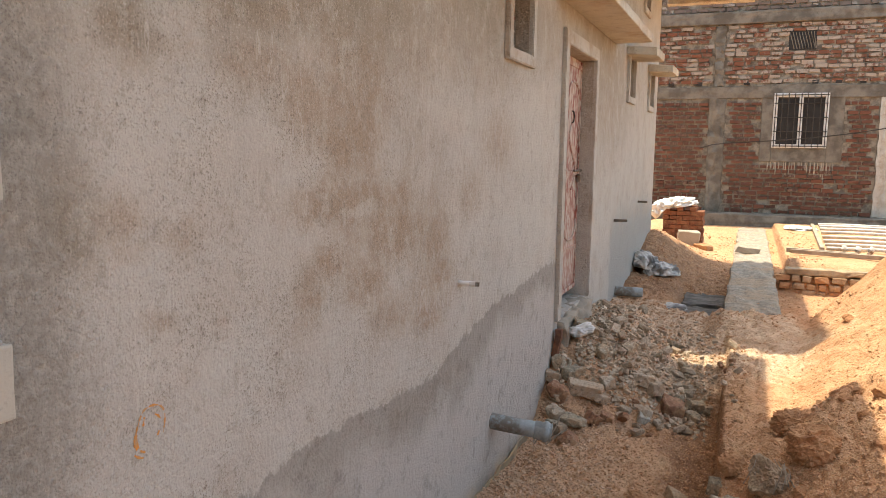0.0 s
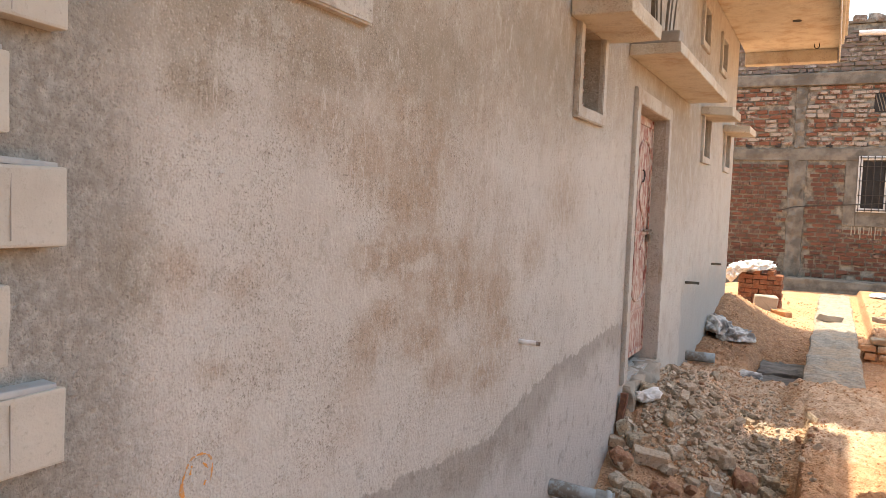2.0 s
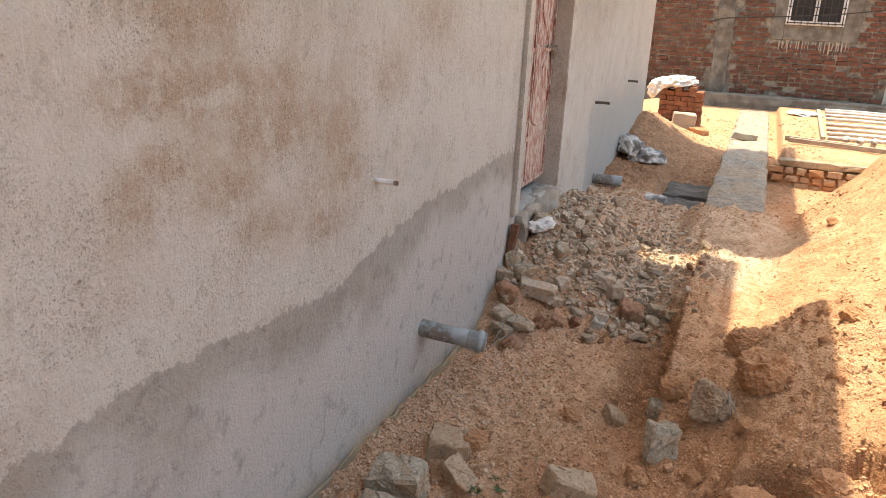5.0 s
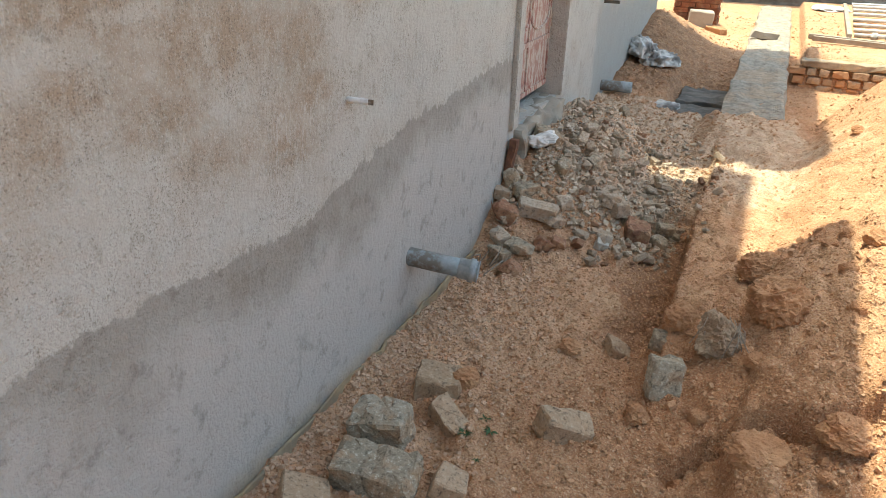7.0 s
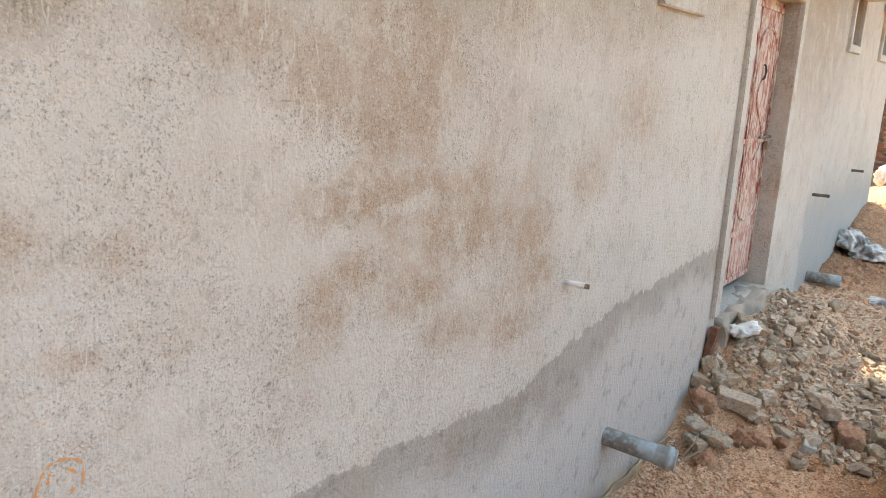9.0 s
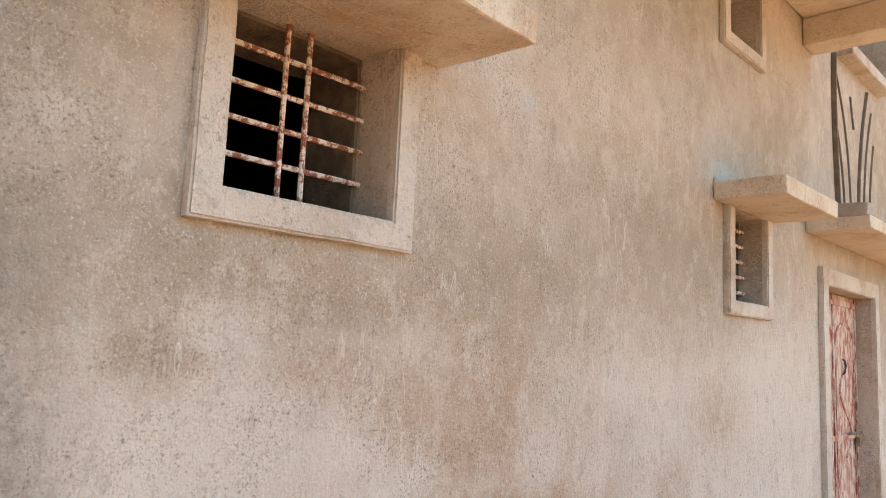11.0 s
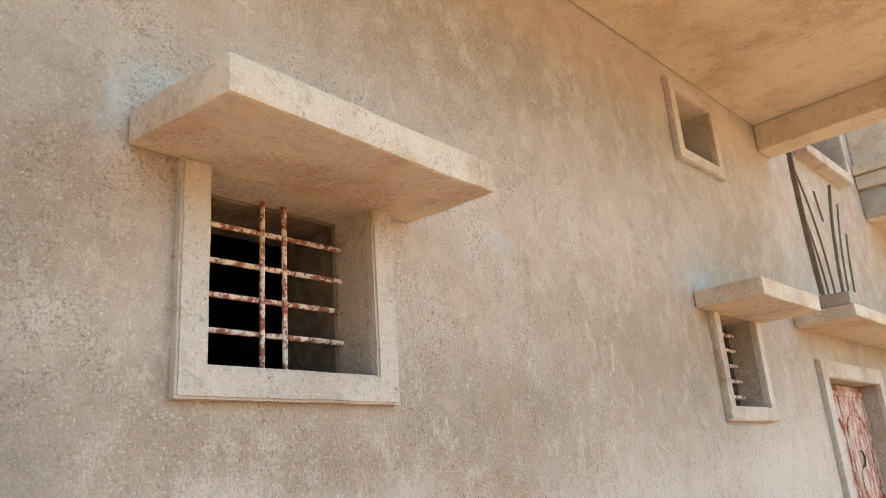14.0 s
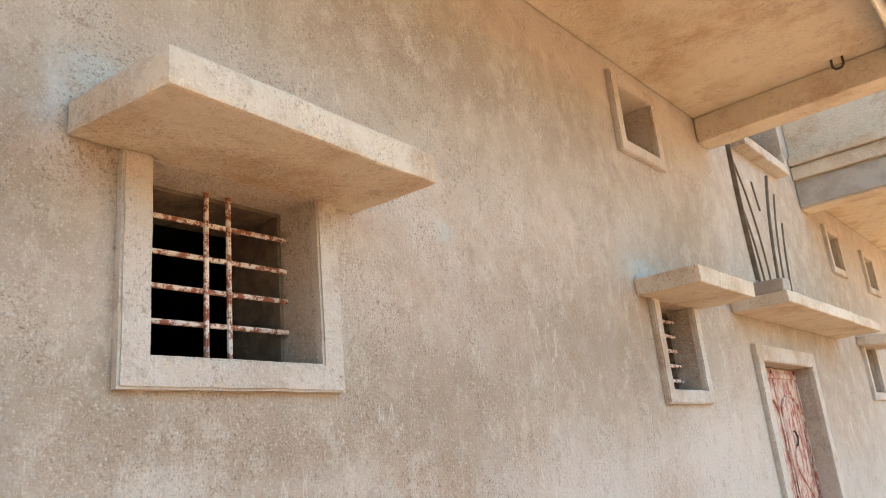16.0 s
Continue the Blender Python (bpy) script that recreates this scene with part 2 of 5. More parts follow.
def soil_material():
    n = Nodes("soil")
    x, y, z = n.xyz()
    big, mid, fine, crumb = n.noise(0.9, 4, 0.6), n.noise(5, 5, 0.65), n.noise(42, 3, 0.65), n.noise(120, 2, 0.55)
    c = n.mix(n.step(big, 0.35, 0.65), (0.545, 0.275, 0.145), (0.58, 0.340, 0.192))
    c = n.mix(n.step(mid, 0.45, 0.70, 0, 0.75), c, (0.43, 0.217, 0.115))
    c = n.mix(n.step(mid, 0.48, 0.30, 0, 0.6), c, (0.62, 0.40, 0.235))
    # grey cement dust and broken mortar round the door heap
    away = n.add("ShaderNodeVectorMath")
    away.operation = "DISTANCE"
    n.put(away.inputs[0], n.co)
    away.inputs[1].default_value = (0.55, 7.25, -0.3)
    dust = n.step(n.calc("ADD", away.outputs["Value"], n.calc("MULTIPLY_ADD", mid, 1.6, -0.8)), 1.7, 0.95)
    c = n.mix(n.calc("MULTIPLY", dust, 0.85), c, n.mix(n.step(n.noise(18, 4), 0.4, 0.6), (0.68, 0.525, 0.39), (0.55, 0.41, 0.29)))
    # wet red earth along the trench floor, with the bank's shade painted in
    gully_shade = n.calc("MULTIPLY", n.step(n.calc("ABSOLUTE", n.calc("SUBTRACT", n.calc("ADD", x, n.calc("MULTIPLY_ADD", mid, 0.3, -0.15)), 1.06)), 0.24, 0.08), n.calc("MULTIPLY", n.step(y, 4.2, 4.9), n.step(y, 6.7, 6.0)))
    c = n.mix(n.calc("MULTIPLY", gully_shade, 0.85), c, (0.24, 0.112, 0.056))
    # brown crevice shade painted into the soil under the heap's broken pieces
    gap_shade = n.calc("MULTIPLY", n.calc("MULTIPLY", n.step(x, 1.25, 0.85), n.step(y, 5.1, 5.5)), n.step(n.calc("ADD", y, n.calc("MULTIPLY_ADD", mid, 0.8, -0.4)), 6.7, 6.2))
    c = n.mix(n.calc("MULTIPLY", gap_shade, 0.3), c, (0.34, 0.225, 0.15))
    # darker red earth on the nearer path and bank
    red = n.calc("MULTIPLY", n.step(n.calc("ADD", y, n.calc("MULTIPLY_ADD", mid, 1.2, -0.6)), 4.7, 3.9), n.step(x, 0.35, 0.7))
    c = n.mix(n.calc("MULTIPLY", red, 0.6), c, (0.36, 0.165, 0.078))
    # dug earth round the pit, darkened in colour to deepen the mound's shade
    turned = n.add("ShaderNodeVectorMath")
    turned.operation = "DISTANCE"
    n.put(turned.inputs[0], n.co)
    turned.inputs[1].default_value = (0.35, 10.5, -0.2)
    mound_shade = n.step(n.calc("ADD", turned.outputs["Value"], n.calc("MULTIPLY_ADD", mid, 1.6, -0.8)), 2.0, 1.2)
    c = n.mix(n.calc("MULTIPLY", mound_shade, n.step(n.noise(12, 5, 0.7), 0.36, 0.58, 0.35, 0.9)), c, (0.25, 0.135, 0.075))
    # dry pale crumbs next to the wall base; painted fill light across the trench floor
    dry = n.calc("MULTIPLY", n.step(n.calc("ADD", x, n.calc("MULTIPLY_ADD", mid, 0.4, -0.2)), 1.08, 0.55), n.calc("MULTIPLY", n.step(y, 5.8, 5.3), n.step(y, 3.9, 4.4, 0.6, 1.0)))
    c = n.mix(n.calc("MULTIPLY", dry, 0.55), c, (0.67, 0.435, 0.275))
    # dark specks put pore and crevice shade into the soil colour
    c = n.mix(n.step(fine, 0.56, 0.70, 0, 0.55), c, (0.24, 0.112, 0.055))
    c = n.mix(n.step(n.noise(68, 4, 0.75), 0.60, 0.70, 0, 0.55), c, (0.15, 0.072, 0.04))
    c = n.mix(n.step(crumb, 0.55, 0.68, 0, 0.7), c, (0.62, 0.43, 0.28))
    c = n.mix(n.step(crumb, 0.45, 0.33, 0, 0.65), c, (0.20, 0.10, 0.054))
    nrm = n.bump(mid, 0.7, 0.05)
    nrm = n.bump(fine, 1.0, 0.020, nrm)
    nrm = n.bump(crumb, 0.8, 0.008, nrm)
    return n.done(c, 0.95, nrm)


def stone_material(name, a, b, grains, vary="object", dusty=0.6, dark=(0.085, 0.068, 0.05)):
    n = Nodes(name)
    r = n.chance() if vary == "object" else n.island()
    c = n.mix(r, a, b)
    c = n.mix(n.step(n.noise(12, 4), 0.45, 0.65, 0, dusty), c, (0.46, 0.29, 0.17))
    sp = n.noise(58, 5, 0.85)
    c = n.mix(n.step(sp, 0.53, 0.64, 0, 0.8), c, grains)
    c = n.mix(n.step(sp, 0.45, 0.36, 0, 0.6), c, dark)
    c = n.mix(n.step(n.noise(30, 6, 0.8), 0.46, 0.36, 0, 0.6), c, dark)
    return n.done(c, 0.92, n.bump(sp, 0.35, 0.003, n.bump(n.noise(22, 6, 0.8), 0.75, 0.015)))


def brick_material(name, a, b, lime, share):
    n = Nodes(name)
    r = n.add("ShaderNodeMath")
    r.operation = "FRACT"
    n.put(r.inputs[0], n.calc("ADD", n.chance(), n.island()))
    c = n.mix(r.outputs[0], a, b)
    c = n.mix(n.step(n.calc("MULTIPLY_ADD", r.outputs[0], 0.30, n.noise(9, 5, 0.7)), 1.13 - share, 1.29 - share), c, lime)
    c = n.mix(n.step(n.noise(40, 4, 0.7), 0.55, 0.72, 0, 0.5), c, (0.12, 0.055, 0.035))
    return n.done(c, 0.92, n.bump(n.noise(70, 4, 0.7), 0.5, 0.006))


def door_material():
    n = Nodes("worn_door_paint")
    streaks, flakes, spots = n.noise(11, 5, 0.72, (1, 2.2, 0.8)), n.noise(26, 5, 0.75), n.noise(3, 3)
    c = n.mix(n.step(spots, 0.4, 0.62), (0.27, 0.085, 0.065), (0.36, 0.19, 0.155))
    c = n.mix(n.step(streaks, 0.42, 0.58), c, (0.50, 0.425, 0.36))
    c = n.mix(n.step(flakes, 0.58, 0.7, 0, 0.8), c, (0.17, 0.07, 0.055))
    return n.done(c, 0.6, n.bump(flakes, 0.3, 0.002))


def rusty_material():
    n = Nodes("rusted_white_iron")
    f = n.noise(42, 4, 0.7)
    c = n.mix(n.step(f, 0.44, 0.56), (0.66, 0.60, 0.55), (0.24, 0.085, 0.05))
    return n.done(c, 0.7, n.bump(f, 0.4, 0.0015))


def pvc_material():
    n = Nodes("grey_pvc")
    x, y, z = n.xyz()
    f = n.noise(30, 5, 0.7)
    c = n.mix(n.step(f, 0.35, 0.6), (0.25, 0.28, 0.285), (0.34, 0.365, 0.365))
    smear = n.step(n.calc("ADD", x, n.calc("MULTIPLY_ADD", n.noise(14, 4), 0.2, -0.1)), 0.24, 0.15)
    c = n.mix(n.calc("MULTIPLY", smear, n.step(f, 0.3, 0.55)), c, (0.15, 0.13, 0.105))
    return n.done(c, 0.5, n.bump(f, 0.2, 0.002))


def cloth_material(name, a, b):
    n = Nodes(name)
    c = n.mix(n.step(n.noise(6, 4), 0.42, 0.6), a, b)
    return n.done(c, 0.6, n.bump(n.noise(30, 4), 0.5, 0.01))


PLASTER = plaster_material("house_plaster", 1.0, True)
BAND = plaster_material("smooth_band_plaster", 1.0, False, 0.75)
# soffit and slabs carry painted orange bounce in their last value
SOFFIT = plaster_material("soffit_plaster", 1.14, False, 0.7, 0.10)
SLAB = plaster_material("slab_plaster", 1.10, False, 0.75, 0.09)
BLOCK = plain_material("corner_block_render", (0.42, 0.39, 0.335), (0.48, 0.447, 0.385), 5, 0.92, 65, 0.006)
CEMENT = plain_material("raw_cement", (0.30, 0.275, 0.245), (0.38, 0.355, 0.32), 6, 0.92, 40, 0.006)
BLUECEMENT = plain_material("fresh_cement", (0.34, 0.345, 0.34), (0.42, 0.42, 0.405), 9, 0.9, 40, 0.003)
SCREED = plain_material("plinth_concrete", (0.29, 0.255, 0.21), (0.38, 0.325, 0.26), 2.5, 0.93, 30, 0.008)


def strip_material():
    """Rough cast concrete with sand trodden over it."""
    n = Nodes("sandy_concrete")
    a, b, f = n.noise(2.6, 5, 0.7), n.noise(11, 4, 0.65), n.noise(45, 3, 0.6)
    c = n.mix(n.step(b, 0.38, 0.62), (0.36, 0.325, 0.275), (0.24, 0.215, 0.18))
    c = n.mix(n.step(a, 0.42, 0.66, 0, 0.55), c, (0.44, 0.30, 0.195))
    c = n.mix(n.step(f, 0.50, 0.64, 0, 0.7), c, (0.13, 0.10, 0.075))
    return n.done(c, 0.94, n.bump(f, 0.7, 0.01, n.bump(b, 0.8, 0.03)))


STRIP = strip_material()
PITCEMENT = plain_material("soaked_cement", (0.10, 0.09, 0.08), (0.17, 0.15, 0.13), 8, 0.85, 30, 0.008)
REVEAL = plain_material("dark_reveal", (0.20, 0.165, 0.125), (0.13, 0.108, 0.085), 14, 0.95, 40, 0.02)
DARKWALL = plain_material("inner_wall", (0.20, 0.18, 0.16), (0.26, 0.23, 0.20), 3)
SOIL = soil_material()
GRANITE = stone_material("granite", (0.40, 0.335, 0.25), (0.30, 0.24, 0.17), (0.64, 0.57, 0.45), "object", 0.65, (0.06, 0.048, 0.035))
RUBBLE = stone_material("mortar_rubble", (0.58, 0.48, 0.375), (0.34, 0.25, 0.175), (0.54, 0.465, 0.38))
PEBBLE = stone_material("pebbles", (0.69, 0.465, 0.318), (0.50, 0.30, 0.185), (0.60, 0.47, 0.34), "island", 0.4, (0.42, 0.265, 0.165))
GRAVEL = stone_material("gravel", (0.64, 0.53, 0.41), (0.33, 0.245, 0.17), (0.60, 0.53, 0.44), "island", 0.3, (0.29, 0.215, 0.15))
CRUMB = stone_material("earth_crumbs", (0.60, 0.355, 0.205), (0.46, 0.24, 0.128), (0.54, 0.34, 0.20), "island", 0.3, (0.32, 0.16, 0.085))
CLOD = plain_material("earth_clod", (0.39, 0.19, 0.094), (0.48, 0.265, 0.14), 7, 0.95, 42, 0.035)
GREYCLOD = plain_material("grey_earth_clod", (0.30, 0.195, 0.125), (0.41, 0.30, 0.205), 9, 0.95, 38, 0.03)
SANDMORTAR = plain_material("sandy_mortar", (0.43, 0.315, 0.205), (0.27, 0.20, 0.135), 6, 0.95, 28, 0.025)
BRICK = brick_material("red_brick", (0.175, 0.070, 0.044), (0.088, 0.039, 0.028), (0.24, 0.17, 0.13), 0.38)
DUSTYBRICK = stone_material("dusty_brick", (0.36, 0.185, 0.11), (0.27, 0.13, 0.08), (0.45, 0.30, 0.20), "object", 0.7)
STACKBRICK = stone_material("stacked_brick", (0.27, 0.098, 0.05), (0.15, 0.055, 0.032), (0.36, 0.19, 0.12), "object", 0.3)
TANSTONE = stone_material("tan_stone", (0.49, 0.345, 0.23), (0.39, 0.265, 0.165), (0.56, 0.45, 0.33), "object", 0.6)
PALEBRICK = brick_material("limed_brick", (0.19, 0.08, 0.05), (0.13, 0.055, 0.036), (0.36, 0.30, 0.25), 0.55)
OLDBRICK = brick_material("weathered_brick", (0.20, 0.15, 0.125), (0.14, 0.11, 0.095), (0.32, 0.29, 0.26), 0.45)
MORTAR = plain_material("mortar", (0.135, 0.115, 0.092), (0.31, 0.275, 0.225), 9, 0.95, 30, 0.02)
CONCRETE = plain_material("weathered_concrete", (0.115, 0.10, 0.082), (0.215, 0.19, 0.158), 4, 0.93, 22, 0.02)
DOOR = door_material()
RUSTY = rusty_material()
PVC = pvc_material()
STEEL = plain_material("dull_steel", (0.36, 0.33, 0.30), (0.22, 0.17, 0.13), 25, 0.45, 80, 0.001, 0.9)
WHITE = plain_material("white_paint", (0.72, 0.71, 0.69), (0.62, 0.60, 0.57), 9, 0.6, 60, 0.001)
DARKPANE = plain_material("dark_shutter", (0.022, 0.019, 0.017), (0.035, 0.03, 0.027), 4, 0.5)
IRON = plain_material("black_iron", (0.03, 0.028, 0.027), (0.06, 0.045, 0.035), 30, 0.6, 80, 0.001)
WOOD = plain_material("grey_timber", (0.27, 0.22, 0.17), (0.36, 0.30, 0.235), 9, 0.85, 60, 0.003)
SACK = cloth_material("white_sack", (0.74, 0.73, 0.71), (0.60, 0.59, 0.57))
GREYSACK = cloth_material("grey_sack", (0.66, 0.64, 0.61), (0.22, 0.21, 0.20))
GROOVE = plain_material("groove_cement", (0.115, 0.095, 0.075), (0.16, 0.135, 0.105), 12, 0.95)
LIP = plain_material("muddy_mortar", (0.40, 0.29, 0.17), (0.27, 0.215, 0.15), 6, 0.95, 35, 0.01)
ORANGE = plain_material("orange_chalk", (0.66, 0.27, 0.06), (0.50, 0.30, 0.16), 40, 0.95, 120, 0.001)
WEED = plain_material("weed_leaf", (0.045, 0.085, 0.032), (0.065, 0.11, 0.045), 30, 0.7, 90, 0.001)
PALETUBE = plain_material("pale_tube", (0.60, 0.58, 0.54), (0.46, 0.43, 0.39), 9, 0.6, 60, 0.001)
STRIPE = plain_material("rebar_rust", (0.20, 0.09, 0.05), (0.13, 0.06, 0.04), 30, 0.8)


# ---------------------------------------------------------------- mesh helpers
def part(name, bm, material, parent=None, label="", smooth=False):
    me = bpy.data.meshes.new(name)
    bm.normal_update()
    bm.to_mesh(me)
    bm.free()
    for p in me.polygons:
        p.use_smooth = smooth
    me.materials.append(material)
    ob = new(name, me)
    if parent:
        ob.parent = parent
    if label:
        ob["label"] = label
    return ob


def empty(name, label, category, group="", kind=""):
    return tagged(new(name), label, category, group, kind)


def add_box(bm, x0, x1, y0, y1, z0, z1):
    vs = [bm.verts.new((x, y, z)) for x in (x0, x1) for y in (y0, y1) for z in (z0, z1)]
    for f in ((0, 1, 3, 2), (4, 6, 7, 5), (0, 4, 5, 1), (2, 3, 7, 6), (0, 2, 6, 4), (1, 5, 7, 3)):
        bm.faces.new([vs[i] for i in f])


def box(x0, x1, y0, y1, z0, z1, bevel=0.0, wobble=0.0, cuts=0, seed=0):
    """A box with worn edges: cut into a grid, bevelled and slightly uneven."""
    bm = bmesh.new()
    add_box(bm, x0, x1, y0, y1, z0, z1)
    if bevel:
        bmesh.ops.bevel(bm, geom=bm.edges[:], offset=bevel, segments=2, affect="EDGES", profile=0.6)
    if cuts:
        long_edges = [e for e in bm.edges if e.calc_length() > 3 * max(bevel, 0.01)]
        bmesh.ops.subdivide_edges(bm, edges=long_edges, cuts=cuts, use_grid_fill=True)
    if wobble:
        for v in bm.verts:
            v.co += wobble * noise.noise_vector(v.co * 9 + Vector((seed, 0, 0)))
    return bm


def add_bar(bm, a, b, r, sides=6):
    a, b = Vector(a), Vector(b)
    m = Matrix.Translation((a + b) / 2) @ (b - a).to_track_quat("Z", "Y").to_matrix().to_4x4()
    bmesh.ops.create_cone(bm, cap_ends=True, segments=sides, radius1=r, radius2=r, depth=(b - a).length, matrix=m)


def bar(a, b, r, sides=6):
    bm = bmesh.new()
    add_bar(bm, a, b, r, sides)
    return bm


def tube(points, r, sides=6):
    """A round rod through points."""
    bm = bmesh.new()
    pts = [Vector(p) for p in points]
    rings = []
    for i, p in enumerate(pts):
        d = (pts[min(i + 1, len(pts) - 1)] - pts[max(i - 1, 0)]).normalized()
        q = d.to_track_quat("Z", "Y")
        rings.append([bm.verts.new(p + q @ Vector((r * math.cos(t), r * math.sin(t), 0))) for t in np.linspace(0, 2 * math.pi, sides, endpoint=False)])
    for u, v in zip(rings, rings[1:]):
        for i in range(sides):
            bm.faces.new((u[i], u[(i + 1) % sides], v[(i + 1) % sides], v[i]))
    bm.faces.new(rings[0][::-1]), bm.faces.new(rings[-1])
    return bm


def wall_sheet(x_front, x_back, y0, y1, z0, z1, holes):
    """A thick wall in the y-z plane with openings (ya, yb, za, zb) that go through it."""
    ys = sorted({y0, y1, *[h[0] for h in holes], *[h[1] for h in holes]})
    zs = sorted({z0, z1, *[h[2] for h in holes], *[h[3] for h in holes]})
    bm = bmesh.new()
    made = {}

    def vert(x, y, z):
        if (x, y, z) not in made:
            made[(x, y, z)] = bm.verts.new((x, y, z))
        return made[(x, y, z)]

    def solid(i, j):
        if not (0 <= i < len(ys) - 1 and 0 <= j < len(zs) - 1):
            return False
        y, z = (ys[i] + ys[i + 1]) / 2, (zs[j] + zs[j + 1]) / 2
        return not any(a < y < b and c < z < d for a, b, c, d in holes)

    for i in range(len(ys) - 1):
        for j in range(len(zs) - 1):
            if not solid(i, j):
                continue
            a, b, c, d = ys[i], ys[i + 1], zs[j], zs[j + 1]
            F, B = x_front, x_back
            bm.faces.new([vert(F, a, c), vert(F, b, c), vert(F, b, d), vert(F, a, d)])
            bm.faces.new([vert(B, a, c), vert(B, a, d), vert(B, b, d), vert(B, b, c)])
            if not solid(i - 1, j):
                bm.faces.new([vert(F, a, c), vert(F, a, d), vert(B, a, d), vert(B, a, c)])
            if not solid(i + 1, j):
                bm.faces.new([vert(F, b, c), vert(B, b, c), vert(B, b, d), vert(F, b, d)])
            if not solid(i, j - 1):
                bm.faces.new([vert(F, a, c), vert(B, a, c), vert(B, b, c), vert(F, b, c)])
            if not solid(i, j + 1):
                bm.faces.new([vert(F, a, d), vert(F, b, d), vert(B, b, d), vert(B, a, d)])
    return bm


def hull_stone(seed, sx, sy, sz, points=16, square=0.75):
    """An angular broken stone: the hull of scattered points, more or less block-shaped."""
    rng = random.Random(seed)
    bm = bmesh.new()
    for i in range(points):
        if i < 8:
            p = [(1 if i >> k & 1 else -1) * rng.uniform(square, 1.0) for k in range(3)]
        else:
            v = Vector([rng.gauss(0, 1) for _ in range(3)]).normalized()
            p = [c * rng.uniform(0.9, 1.15) for c in v]
        bm.verts.new((p[0] * sx / 2, p[1] * sy / 2, p[2] * sz / 2))
    r = bmesh.ops.convex_hull(bm, input=bm.verts[:])
    loose = [v for v in bm.verts if not v.link_faces]
    bmesh.ops.delete(bm, geom=loose, context="VERTS")
    return bm


def rough_stone(seed, sx, sy, sz, square=0.75, wobble=0.06, cuts=2):
    bm = hull_stone(seed, sx, sy, sz, 14, square)
    bmesh.ops.bevel(bm, geom=bm.edges[:], offset=0.05 * min(sx, sy, sz), segments=1, affect="EDGES")
    bmesh.ops.triangulate(bm, faces=bm.faces[:])
    bmesh.ops.subdivide_edges(bm, edges=[e for e in bm.edges if e.calc_length() > 0.25 * max(sx, sy, sz)], cuts=cuts)
    bmesh.ops.triangulate(bm, faces=bm.faces[:])
    s = max(sx, sy, sz)
    for v in bm.verts:
        v.co += wobble * s * noise.noise_vector(v.co * (5 / s) + Vector((seed, seed, 0))) + 0.4 * wobble * s * noise.noise_vector(v.co * (17 / s) + Vector((seed, 0, 0)))
    return bm


def tilt(x, y, z, rx=0, ry=0, rz=0, s=1.0):
    return pose(x, y, z, rx, ry, rz) @ Matrix.Scale(s, 4)


# ---------------------------------------------------------------- ground
GRID = np.random.RandomState(7).rand(256, 256)


def value_noise(x, y, f, ox=0.0):
    u, v = x * f + 31.7 + ox, y * f + 17.3 + ox * 1.7
    i, j = np.floor(u).astype(int), np.floor(v).astype(int)
    a, b = u - i, v - j
    a, b = a * a * (3 - 2 * a), b * b * (3 - 2 * b)
    g = lambda p, q: GRID[p % 256, q % 256]
    return (g(i, j) * (1 - a) + g(i + 1, j) * a) * (1 - b) + (g(i, j + 1) * (1 - a) + g(i + 1, j + 1) * a) * b - 0.5


def smooth(v, lo, hi):
    t = np.clip((v - lo) / (hi - lo), 0, 1)
    return t * t * (3 - 2 * t)


def bell(x, y, cx, cy, rx, ry, p=1.0):
    return np.exp(-(np.abs((x - cx) / rx) ** 2 + np.abs((y - cy) / ry) ** 2) ** p)


